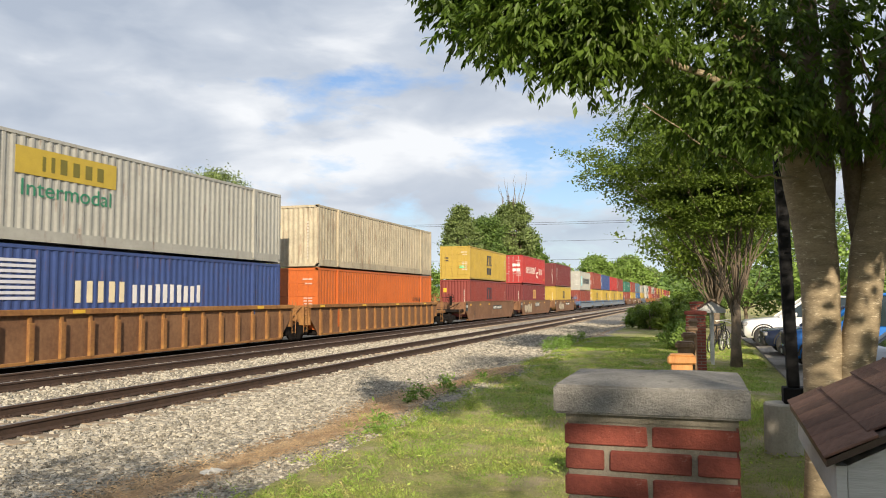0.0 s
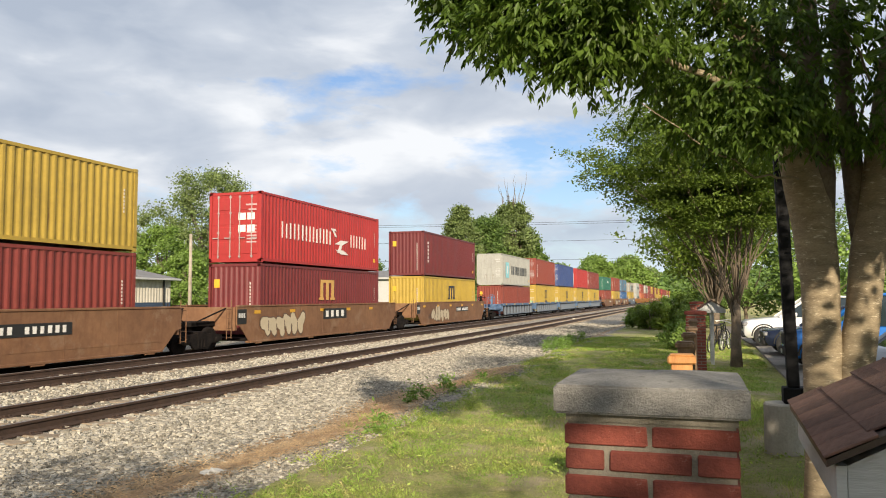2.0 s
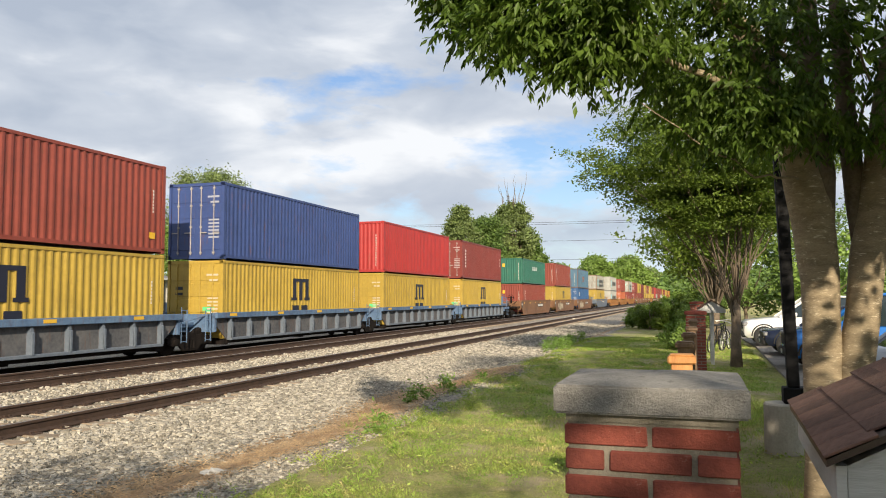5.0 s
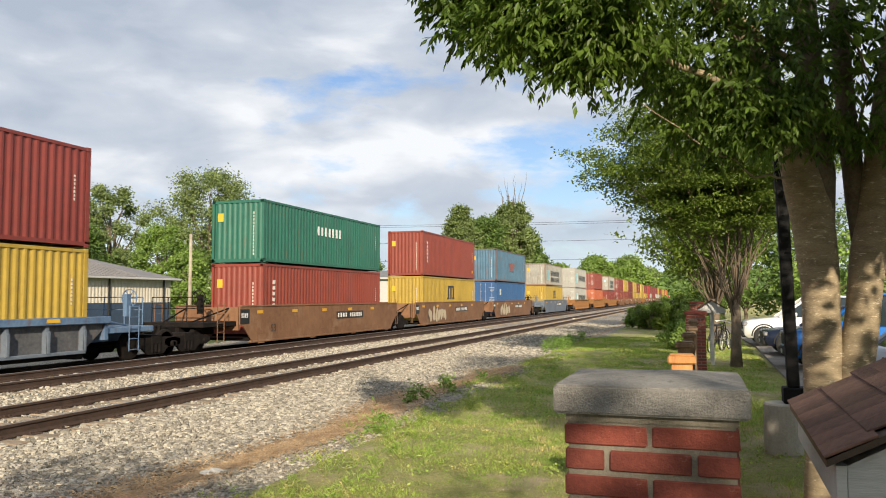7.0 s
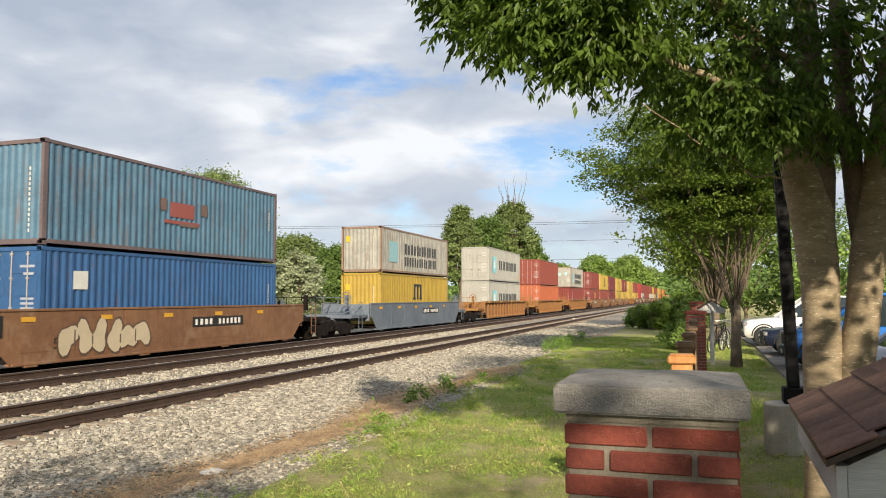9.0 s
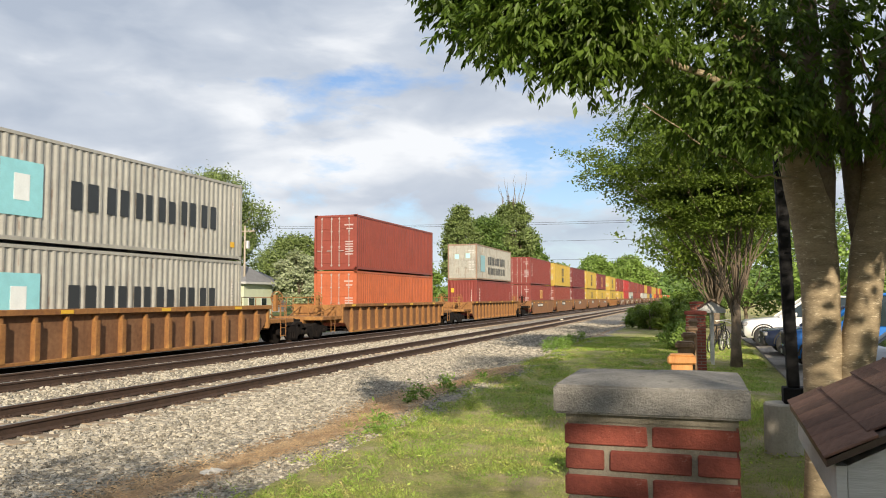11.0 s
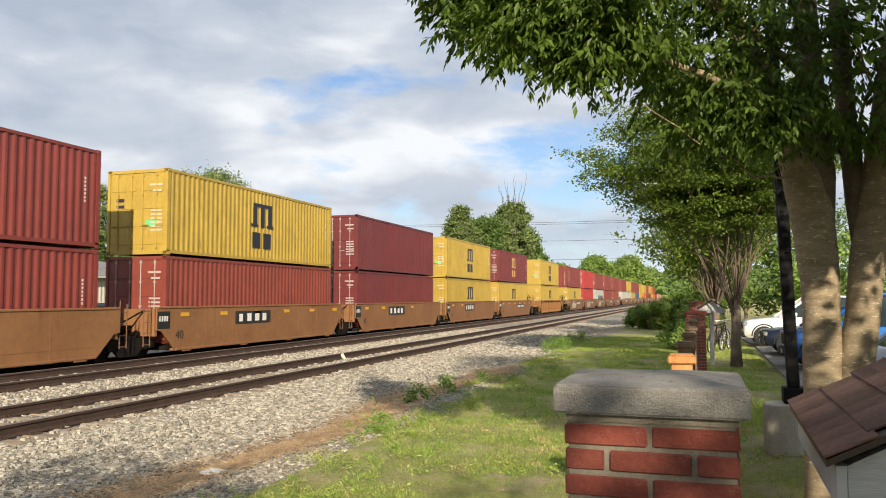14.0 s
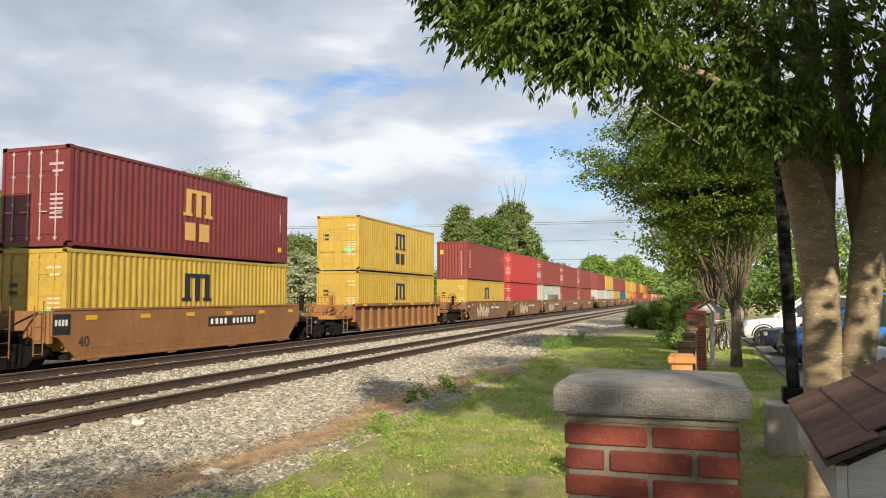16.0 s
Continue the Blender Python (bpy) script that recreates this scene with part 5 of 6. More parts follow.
# trees and bushes behind the railway
back_trees = [(-61, 57, 13.6, 11.5, M_LEAFD, 0.12), (-70, 66, 12.5, 9, M_LEAFD, 0.1), (-64, 73, 16.6, 8, M_LEAFG, 0.2), (-60, 86, 20.2, 15.0, M_LEAFG, 0.2), (-63, 95, 17.0, 7.5, M_LEAFD, 0.35),
              (-54, 69, 11.0, 6.5, M_LEAFY, 0.05), (-48.5, 66, 7.5, 5.0, M_LEAFY, 0.0), (-58, 80, 9.0, 7, M_LEAFD, 0.0), (-72, 130, 15.0, 14, M_LEAFG, 0.1), (-62, 128, 12.5, 10, M_LEAFD, 0.05), (-66, 145, 13.5, 12, M_LEAFD, 0.05),
              (-55, 150, 11, 11, M_LEAFY, 0.02), (-50, 167, 25.0, 10.0, M_LEAFG, 0.12), (-49, 186, 24.0, 11, M_LEAFD, 0.12), (-45, 197, 29.0, 12, M_LEAFG, 0.2), (-42, 204, 20.5, 9, M_LEAFD, 0.12),
              (-50, 230, 17, 13, M_LEAFY, 0.05), (-45, 265, 14, 13, M_LEAFY, 0.05), (-36, 300, 19.0, 15, M_LEAFY, 0.08), (-26, 330, 20.0, 17, M_LEAFY, 0.08), (-40, 350, 17, 20, M_LEAFY, 0.05), (-30, 390, 19, 24, M_LEAFG, 0.05),
              (-80, 50, 12, 12, M_LEAFD, 0.1), (-66, 46, 13, 10, M_LEAFD, 0.1), (-75, 38, 12, 11, M_LEAFD, 0.1), (-64.5, 67, 12.3, 8.5, M_LEAFD, 0.06)]
for k, (x, y, h, w, m, b) in enumerate(back_trees):
    far = math.hypot(x, y)
    broadleaf("tree", x, y, -0.6, h, w, m, 100 + k, 0.0029 * far, 800 if w > 8 else 500, 30, ("tall greyish-green tree behind the railway" if m is M_LEAFG else "dense green tree behind the railway" if m is M_LEAFD else "light green tree behind the railway"),
              base=b, lobes=36 if w > 8 else 26, bare=16 if k == 14 else 0, peak=0.75 if k == 12 else 0.12 if k in (2, 3) else 0.35)
broadleaf("flowering_shrub", -45, 83, -0.6, 8.4, 6.0, M_BLOSSOM, 140, 0.36, 420, 22, "tall rounded shrub covered in pale blossom", base=0.02, lobes=16)

# bushes and hedge on the near side
near_bushes = [(-3.0, 45.5, 1.35, 1.6), (-2.3, 44, 1.5, 1.9), (-1.6, 45, 1.45, 1.8), (-0.9, 44.5, 2.2, 1.9), (-0.2, 43, 2.4, 2.0), (0.4, 42, 2.4, 2.0), (-2.4, 50, 1.5, 2.2), (-1.2, 52, 1.9, 2.4), (0.6, 50, 3.0, 2.8), (-0.45, 27.5, 1.0, 1.2)]
for k, (x, y, h, w) in enumerate(near_bushes):
    broadleaf("bush", x, y, -0.1, h, w, (M_LEAFY, M_LEAF2, M_LEAFD)[k % 3], 200 + k, 0.085, 300, 34, "overgrown green bush at the edge of the lawn", base=0.0, lobes=12)
for k, (x, y, h, w) in enumerate([(3.0, 52, 6.5, 6), (7, 50, 6, 6.5), (12, 52, 7.5, 8), (17, 48, 7, 8), (22, 45, 8, 9), (2.0, 62, 9, 8), (9, 64, 10, 10), (18, 62, 10, 11), (27, 38, 8, 9), (30, 52, 11, 12), (14, 30, 6, 6), (19, 26, 6.5, 7)]):
    broadleaf("tree", x, y, -0.1, h, w, (M_LEAFD, M_LEAFY, M_LEAFD)[k % 3], 230 + k, 0.24, 190, 20, "leafy green tree behind the car park", base=0.03, lobes=14)


def weeds():
    rng = random.Random(31)
    spots = [(-4.5 + rng.gauss(0, 0.25), 26.5 + rng.gauss(0, 1.2), 0.55) for k in range(16)] + [(-4.6 + rng.gauss(0, 0.2), 31 + rng.gauss(0, 1.2), 0.5) for k in range(9)]
    spots += [(-4.75, 13.0, 0.45), (-4.7, 12.6, 0.35), (-4.5, 12.9, 0.3), (-4.85, 14.9, 0.45), (-4.8, 15.1, 0.3), (-4.2, 15.6, 0.3), (-4.35, 13.9, 0.25), (-4.3, 10.2, 0.22), (-4.0, 9.4, 0.2)]
    for x, y, h in spots:
        w = root("weed", x, y, ground_z(x, y), "small leafy weed growing in the gravel", "weed", "weeds along the verge")
        bm = bmesh.new()
        cs = []
        for s in range(3):
            tip = (rng.uniform(-.12, .12), rng.uniform(-.12, .12), h * rng.uniform(0.5, 0.85))
            rod(bm, (0, 0, -0.03), tip, 0.005, 4)
            cs += [(tip[0] * q, tip[1] * q, tip[2] * q) for q in (0.35, 0.55, 0.75, 0.95)]
        part("stem", bm, M_WEED, w)
        part("foliage", leaf_mesh("foliage", cs, 0.05, 10, 0.07, M_WEED, int(x * 100 + y * 10) % 1000, 0.1, 0.9, 0.2), None, w)


weeds()


def lawn_grass():
    """Grass blades in tufts over the lawn, thin where the soil shows."""
    rng = np.random.default_rng(41)
    n = 420000
    Y = 3.2 + 32 * rng.random(n) ** 2.0
    X = -4.9 + 7.0 * rng.random(n)
    dens = np.array([noise.noise(Vector((a * 0.8, b * 0.6, 3.0))) + 0.5 * noise.noise(Vector((a * 3, b * 2.4, 9.0))) for a, b in zip(X, Y)])
    edge = -4.4 + 0.9 * np.array([noise.noise(Vector((0.3, b * 0.45, 5.0))) for b in Y]) + 0.22 * rng.normal(0, 1, n)
    ok = (X > edge) & (dens > -0.06 + 0.24 * rng.normal(0, 1, n)) & ~((X > -0.36) & (X < 0.12) & (Y > 2) & (Y < 2.7)) & ~((X > 1.72) & (Y > 14))
    X, Y, dens = X[ok], Y[ok], dens[ok]
    n = len(X)
    hgt = (0.006 + 0.046 * rng.random(n) ** 1.5) * np.clip(0.5 + 1.6 * dens, 0.4, 1.9) + 0.0009 * Y
    a = rng.random(n) * 6.283
    lean = rng.normal(0, 0.045, (n, 2))
    wd = 0.0026 + 0.0004 * Y
    P = np.stack([X, Y, [ground_z(p, q) - 0.025 for p, q in zip(X, Y)]], 1)
    s = np.stack([np.cos(a) * wd, np.sin(a) * wd, np.zeros(n)], 1)
    tip = P + np.concatenate([lean, (hgt + 0.025)[:, None]], 1)
    V = np.stack([P - s, P + s, tip], 1).reshape(-1, 3)
    F = np.arange(3 * n).reshape(-1, 3)
    me = bpy.data.meshes.new("grass")
    me.from_pydata(V, [], F)
    me.materials.append(M_GRASS)
    tagged(new("grass", me), "patchy mown grass with yellowed tufts", "grass", kind="stuff")


lawn_grass()


def verge_litter():
    """Dead straw lying along the verge, low clover in the lawn and rank tufts on its edge."""
    rng = np.random.default_rng(43)
    n = 22000
    Y = 5.0 + 15 * rng.random(n) ** 1.1
    X = -4.95 + 0.33 * rng.normal(0, 1, n) + 0.25 * np.sin(Y * 0.8)
    a, ln = rng.random(n) * 6.283, 0.04 + 0.13 * rng.random(n)
    d = np.stack([np.cos(a) * ln, np.sin(a) * ln, rng.normal(0.0, 0.012, n)], 1)
    w = np.stack([-np.sin(a), np.cos(a), np.zeros(n)], 1) * (0.003 + 0.0004 * Y)[:, None]
    P = np.stack([X, Y, [ground_z(p, q) + 0.028 for p, q in zip(X, Y)]], 1) + np.stack([np.zeros(n), np.zeros(n), 0.022 * rng.random(n)], 1)
    V = np.stack([P - d / 2 - w, P - d / 2 + w, P + d / 2 + w * 0.5, P + d / 2 - w * 0.5], 1).reshape(-1, 3)
    me = bpy.data.meshes.new("straw")
    me.from_pydata(V, [], np.arange(4 * n).reshape(-1, 4))
    me.materials.append(M_STRAW)
    tagged(new("straw", me), "dead reddish-brown straw lying along the gravel verge", "straw", kind="stuff")
    spots = []
    for k in range(2600):
        x, y = -4.2 + 5.6 * rng.random(), 4.6 + 16 * rng.random() ** 1.6
        if noise.noise(Vector((x * 1.1, y * 0.8, 21.0))) > 0.02 and not (-0.5 < x < 0.3 and y < 2.8):
            spots.append((x, y, ground_z(x, y) + 0.03))
    tagged(new("clover", leaf_mesh("clover", spots, 0.055, 14, 0.028, M_GRASS, 44, -0.2, 0.3, 0.36)), "low green clover patches in the lawn", "clover", kind="stuff")
    spots = []
    for k in range(130):
        y = 5.2 + 12 * rng.random() ** 1.4
        x = -3.75 + 0.9 * noise.noise(Vector((0.3, y * 0.45, 5.0))) + 0.28 * rng.normal()
        for q in range(3):
            spots.append((x + 0.03 * rng.normal(), y + 0.03 * rng.normal(), ground_z(x, y) + 0.03 + 0.05 * q * rng.random()))
    tagged(new("rank_grass", leaf_mesh("rank_grass", spots, 0.04, 14, 0.065, M_GRASS, 45, -0.7, 0.5, 0.07)), "rank green grass tufts on the lawn edge", "grass", kind="stuff")


verge_litter()


def far_woods():
    """Wooded hill that closes the view along the railway."""
    rng = np.random.default_rng(51)
    n = 30000
    X = -420 + 820 * rng.random(n)
    Y = 560 + 300 * rng.random(n)
    ridge = 30 * np.exp(-((X + 20) / 260) ** 2) + 8 * np.array([noise.noise(Vector((a * 0.012, 0.5, 2.0))) for a in X]) + 3 * np.array([noise.noise(Vector((a * 0.07, 1.5, 2.0))) for a in X])
    Z = ridge * np.clip((Y - 540) / 260, 0, 1) * rng.random(n) ** 0.25
    d = leaf_mesh("far_woods", np.stack([X, Y, Z], 1), 1.5, 2, 4.2, M_LEAFD, 52, 0.0, 0.7, 0.42)
    tagged(new("far_woods", d), "wooded green hillside in the distance", "woods", kind="stuff")
    xs = np.linspace(-900, 900, 60)
    verts, faces = [], []
    for j, (yy, k) in enumerate(((540, 0.0), (620, 0.35), (700, 0.7), (800, 1.0), (1100, 0.9))):
        for x in xs:
            verts.append((x, yy, -1 + k * (26 * math.exp(-((x + 20) / 300) ** 2) + 6 * noise.noise(Vector((x * 0.012, 0.5, 2.0))))))
    m = len(xs)
    faces = [(j * m + i, j * m + i + 1, (j + 1) * m + i + 1, (j + 1) * m + i) for j in range(4) for i in range(m - 1)]
    tagged(new("backdrop", raw("backdrop", verts, faces, M_LEAFD, True)), "green wooded hill in the distance", "hill", kind="structure")


far_woods()


# ---- buildings, poles and wires behind the railway ----
def warehouse():
    b = root("warehouse", 0, 0, 0, "long low metal-roofed shed with cream siding", "building")
    x0, x1, y0, y1, ze, zr = -40.0, -52.0, -30.0, 52.4, 3.1, 4.95
    bm = bmesh.new()
    box(bm, x1, x0, y0, y1, -0.7, 1.35)
    part("wall", bm, M_BAND, b, "dark blue lower wall")
    bm = bmesh.new()
    corrugated(bm, x0 + 0.02, "x", y0, y1, 1.35, ze, 0.03, 0.33, 1)
    corrugated(bm, y1 + 0.02, "y", x1, x0, 1.35, ze, 0.03, 0.33, 1)
    part("wall", bm, M_SIDING, b, "ribbed cream metal siding")
    bm = bmesh.new()
    e = 0.5
    ring = [(x0 + e, y0), (x0 + e, y1 + e), (x1 - e, y1 + e), (x1 - e, y0)]
    lo = [bm.verts.new((x, y, ze)) for x, y in ring]
    hi = [bm.verts.new((x, y, ze + 0.14)) for x, y in ring]
    ra, rb = bm.verts.new(((x0 + x1) / 2, y0, zr)), bm.verts.new(((x0 + x1) / 2, y1 - 3.2, zr))
    for i in range(4):
        bm.faces.new((lo[i], lo[(i + 1) % 4], hi[(i + 1) % 4], hi[i]))
    bm.faces.new(lo[::-1])
    bm.faces.new((hi[0], hi[1], rb, ra))
    bm.faces.new((hi[1], hi[2], rb))
    bm.faces.new((hi[2], hi[3], ra, rb))
    bm.faces.new((hi[3], hi[0], ra))
    bmesh.ops.recalc_face_normals(bm, faces=bm.faces[:])
    roof = part("roof", bm, M_ROOFM, b, "grey metal hip roof")
    for k in range(60):
        y = y1 - 4.0 - k * 0.6
        o = bmesh.new()
        rod(o, ((x0 + x1) / 2, y, zr + 0.02), ((x0 + e), y, ze + 0.16), 0.025, 4)
        part("seam", o, M_ROOFM, roof)
    bm = bmesh.new()
    box(bm, x0 + e, x0 + e + 0.14, y0, y1 + e, ze - 0.02, ze + 0.13, 0.02)
    part("gutter", bm, M_PAINTW, b, "white eaves gutter")
    for k in range(7):
        bm = bmesh.new()
        box(bm, x0 + 0.05, x0 + 0.13, y1 - 1.0 - 6 * k, y1 - 0.88 - 6 * k, -0.6, ze)
        part("downpipe", bm, M_BLACK, b)


def house(x, y, w, d, wall, ridge, wall_mat, roof_mat, label, rz=0, hip=True):
    h = root("house", x, y, -0.6, label, "house", rz=rz)
    bm = bmesh.new()
    box(bm, -w / 2, w / 2, -d / 2, d / 2, 0, wall)
    wl = part("wall", bm, wall_mat, h)
    bm = bmesh.new()
    e = 0.5
    lo = [bm.verts.new(p) for p in ((-w / 2 - e, -d / 2 - e, wall), (w / 2 + e, -d / 2 - e, wall), (w / 2 + e, d / 2 + e, wall), (-w / 2 - e, d / 2 + e, wall))]
    hi = [bm.verts.new((v.co.x, v.co.y, wall + 0.18)) for v in lo]
    k = w * 0.28 if hip else -e
    r = [bm.verts.new((-w / 2 + k, 0, ridge)), bm.verts.new((w / 2 - k, 0, ridge))]
    bm.faces.new(lo[::-1])
    for i in range(4):
        bm.faces.new((lo[i], lo[(i + 1) % 4], hi[(i + 1) % 4], hi[i]))
    bm.faces.new((hi[0], hi[1], r[1], r[0]))
    bm.faces.new((hi[1], hi[2], r[1]))
    bm.faces.new((hi[2], hi[3], r[0], r[1]))
    bm.faces.new((hi[3], hi[0], r[0]))
    bmesh.ops.recalc_face_normals(bm, faces=bm.faces[:])
    part("roof", bm, roof_mat, h)
    bm = bmesh.new()
    for s in (-1, 1):
        box(bm, -w / 2 - e - 0.03, w / 2 + e + 0.03, *sorted((s * (d / 2 + e), s * (d / 2 + e + 0.06))), wall - 0.05, wall + 0.19)
    for s in (-1, 1):
        box(bm, *sorted((s * (w / 2 + e), s * (w / 2 + e + 0.06))), -d / 2 - e, d / 2 + e, wall - 0.05, wall + 0.19)
    part("fascia", bm, M_PAINTW, h, "white fascia boards")
    for fx, fy, nx in [(-w * 0.25, -d / 2, 0), (w * 0.25, -d / 2, 0), (w / 2, -d * 0.25, 1), (w / 2, d * 0.2, 1)]:
        for z in ([1.0] if wall < 4 else [1.0, 3.6]):
            win = bmesh.new()
            pane = bmesh.new()
            if nx:
                box(win, fx - 0.02, fx + 0.06, fy - 0.6, fy + 0.6, z, z + 1.35, 0.01)
                box(pane, fx + 0.05, fx + 0.07, fy - 0.5, fy + 0.5, z + 0.1, z + 1.25)
            else:
                box(win, fx - 0.6, fx + 0.6, fy - 0.06, fy + 0.02, z, z + 1.35, 0.01)
                box(pane, fx - 0.5, fx + 0.5, fy - 0.07, fy - 0.05, z + 0.1, z + 1.25)
            wo = part("window", win, M_PAINTW, h, "white framed window")
            part("pane", pane, M_GLASS, wo)
    return h


warehouse()
house(-50.5, 78, 5.8, 6, 3.9, 6.0, M_HWALL, M_HROOF, "pale green clapboard house with grey hip roof")
house(-41, 104, 7, 9, 4.9, 6.2, M_PAINTW, M_HROOF, "small white outbuilding beyond the tracks", hip=False)
house(-70, 112, 9, 8, 4.2, 6.6, M_PAINTW, M_HROOF, "white house among the trees")


def utility_pole(x, y, h, arm, label):
    p = root("utility_pole", x, y, -0.6, label, "utility pole", "utility poles")
    bm = bmesh.new()
    tube(bm, [(0, 0, 0), (0, 0, h / 2), (0, 0, h)], [0.15, 0.125, 0.10], 10)
    part("pole", bm, M_POLE, p, smooth=True)
    if arm:
        bm = bmesh.new()
        box(bm, -1.2, 1.2, -0.06, 0.06, h - 0.7, h - 0.55, 0.01)
        part("crossarm", bm, M_POLE, p)
        for sx in (-1.05, -0.5, 0.5, 1.05):
            bm = bmesh.new()
            tube(bm, [(sx, 0, h - 0.55), (sx, 0, h - 0.45), (sx, 0, h - 0.38)], [0.05, 0.06, 0.03], 8)
            part("insulator", bm, M_STEEL, p)
        bm = bmesh.new()
        tube(bm, [(0.35, 0, h - 2.6), (0.35, 0, h - 2.55), (0.35, 0, h - 1.75), (0.35, 0, h - 1.7)], [0.2, 0.24, 0.24, 0.2], 12)
        part("transformer", bm, M_STEEL, p, "grey can transformer")


utility_pole(-48, 75.7, 10.4, True, "weathered wooden utility pole with crossarm and transformer")
utility_pole(-33, 45.3, 6.7, False, "bare pale wooden pole beside the shed")
utility_pole(-50, 210, 24.5, True, "tall wooden utility pole behind the trees")
utility_pole(14, 235, 27, True, "tall wooden utility pole beyond the trees")


def wires():
    for k, (z, off) in enumerate(((24.0, 0.0), (23.5, 0.6), (18.6, 0.0), (13.2, 0.0))):
        bm = bmesh.new()
        pts = []
        for i in range(25):
            u = i / 24
            pts.append((-150 + 230 * u, 208 + off + 26 * u, z - 1.2 * math.sin(u * math.pi) + 1.0 * u))
        tube(bm, pts, [0.045] * 25, 5)
        tagged(new("power_line", mesh("power_line", bm, M_BLACK)), "black overhead power line crossing the railway", "cable", "overhead wires")


wires()


# ---- car park ----
def car_park():
    bm = bmesh.new()
    outline = [(1.75, 13.5), (1.85, 20), (2.0, 30), (1.6, 40), (1.5, 49), (26, 49), (26, -8), (4.5, -8), (3.2, 6)]
    vs = [bm.verts.new((x, y, -0.045)) for x, y in outline]
    top = bm.faces.new(vs)
    r = bmesh.ops.extrude_face_region(bm, geom=[top])
    bmesh.ops.translate(bm, verts=[v for v in r["geom"] if isinstance(v, bmesh.types.BMVert)], vec=(0, 0, -0.2))
    bmesh.ops.recalc_face_normals(bm, faces=bm.faces[:])
    tagged(new("pavement", mesh("pavement", bm, M_ASPH)), "worn grey asphalt car park", "pavement", kind="structure")


car_park()


def vehicle(x, y, rz, paint, label, length=4.6, width=1.85, height=1.7, suv=True, lamps=True):
    """A parked car, nose along -x: body shell, glass house, wheels, lamps, bumpers, mirrors."""
    v = root("car", x, y, -0.045, label, "car", "parked cars", rz)
    L, W, H = length, width / 2, height
    belt = H * 0.58
    prof = [(-L / 2, 0.42), (-L / 2 + 0.02, 0.72), (-L / 2 + 0.12, belt * 0.88), (-L * 0.22, belt), (L * 0.47, belt + 0.04), (L / 2, belt * 0.85), (L / 2, 0.42), (L / 2 - 0.1, 0.3), (-L / 2 + 0.1, 0.28)]
    bm = bmesh.new()
    rings = []
    for wy, shrink in ((-W, 0.10), (-W * 0.9, 0.0), (W * 0.9, 0.0), (W, 0.10)):
        rings.append([bm.verts.new((px * (1 - shrink * 0.25), wy, 0.5 + (pz - 0.5) * (1 - shrink))) for px, pz in prof])
    n = len(prof)
    for a, b in zip(rings, rings[1:]):
        for i in range(n):
            bm.faces.new((a[i], a[(i + 1) % n], b[(i + 1) % n], b[i]))
    bm.faces.new(rings[0])
    bm.faces.new(rings[-1][::-1])
    bmesh.ops.recalc_face_normals(bm, faces=bm.faces[:])
    bmesh.ops.bevel(bm, geom=bm.edges[:], offset=0.035, segments=2, affect="EDGES")
    body = part("body", bm, paint, v, smooth=True)
    back = L * 0.46 if suv else L * 0.30
    roof0, roof1 = -L * 0.04, (L * 0.40 if suv else L * 0.16)
    def cabin(inset, z_up):
        b = bmesh.new()
        lo = [(-L * 0.24 + inset, -W * 0.92 + inset), (back - inset, -W * 0.92 + inset), (back - inset, W * 0.92 - inset), (-L * 0.24 + inset, W * 0.92 - inset)]
        hi = [(roof0, -W * 0.74), (roof1, -W * 0.74), (roof1, W * 0.74), (roof0, W * 0.74)]
        a = [b.verts.new((px, py, belt - 0.02)) for px, py in lo]
        c = [b.verts.new((px, py, z_up)) for px, py in hi]
        for i in range(4):
            b.faces.new((a[i], a[(i + 1) % 4], c[(i + 1) % 4], c[i]))
        b.faces.new(c)
        b.faces.new(a[::-1])
        bmesh.ops.recalc_face_normals(b, faces=b.faces[:])
        bmesh.ops.bevel(b, geom=b.edges[:], offset=0.03, segments=2, affect="EDGES")
        return b
    part("window", cabin(0.0, H - 0.05), M_GLASS, v, "dark tinted glass")
    b = bmesh.new()
    box(b, roof0 - 0.02, roof1 + 0.04, -W * 0.77, W * 0.77, H - 0.07, H, 0.03)
    for s in (-1, 1):
        for lo, hi in (((-L * 0.245, s * W * 0.93), (roof0, s * W * 0.76)), ((L * 0.10, s * W * 0.93), (L * 0.11, s * W * 0.76)), ((back, s * W * 0.93), (roof1, s * W * 0.76))):
            tube(b, [(*lo, belt - 0.02), (*hi, H - 0.04)], [0.05, 0.04], 6)
    part("roof", b, paint, v)
    for wx in (-L * 0.355, L * 0.29):
        for s in (-1, 1):
            b = bmesh.new()
            tube(b, [(0, -0.11, 0), (0, -0.09, 0), (0, 0.09, 0), (0, 0.11, 0)], [0.30, 0.35, 0.35, 0.30], 24)
            w = part("wheel", b, M_TYRE, v, "black tyre", smooth=False)
            w.location = (wx, s * (W - 0.075), 0.35)
            b = bmesh.new()
            tube(b, [(0, s * 0.10, 0), (0, s * 0.118, 0)], [0.205, 0.19], 20)
            for k in range(5):
                a = k * 1.2566
                tube(b, [(0, s * 0.122, 0), (0.2 * math.cos(a), s * 0.122, 0.2 * math.sin(a))], [0.035, 0.028], 6)
            part("rim", b, M_RIM, w, "alloy rim")
            b = bmesh.new()
            arch = [(wx + 0.40 * math.cos(t), s * (W + 0.004), 0.36 + 0.40 * math.sin(t)) for t in (math.pi * k / 10 for k in range(11))]
            tube(b, arch, [0.022] * 11, 6)
            part("wheel_arch", b, M_TYRE, v)
    for s in (-1, 1):
        b = bmesh.new()
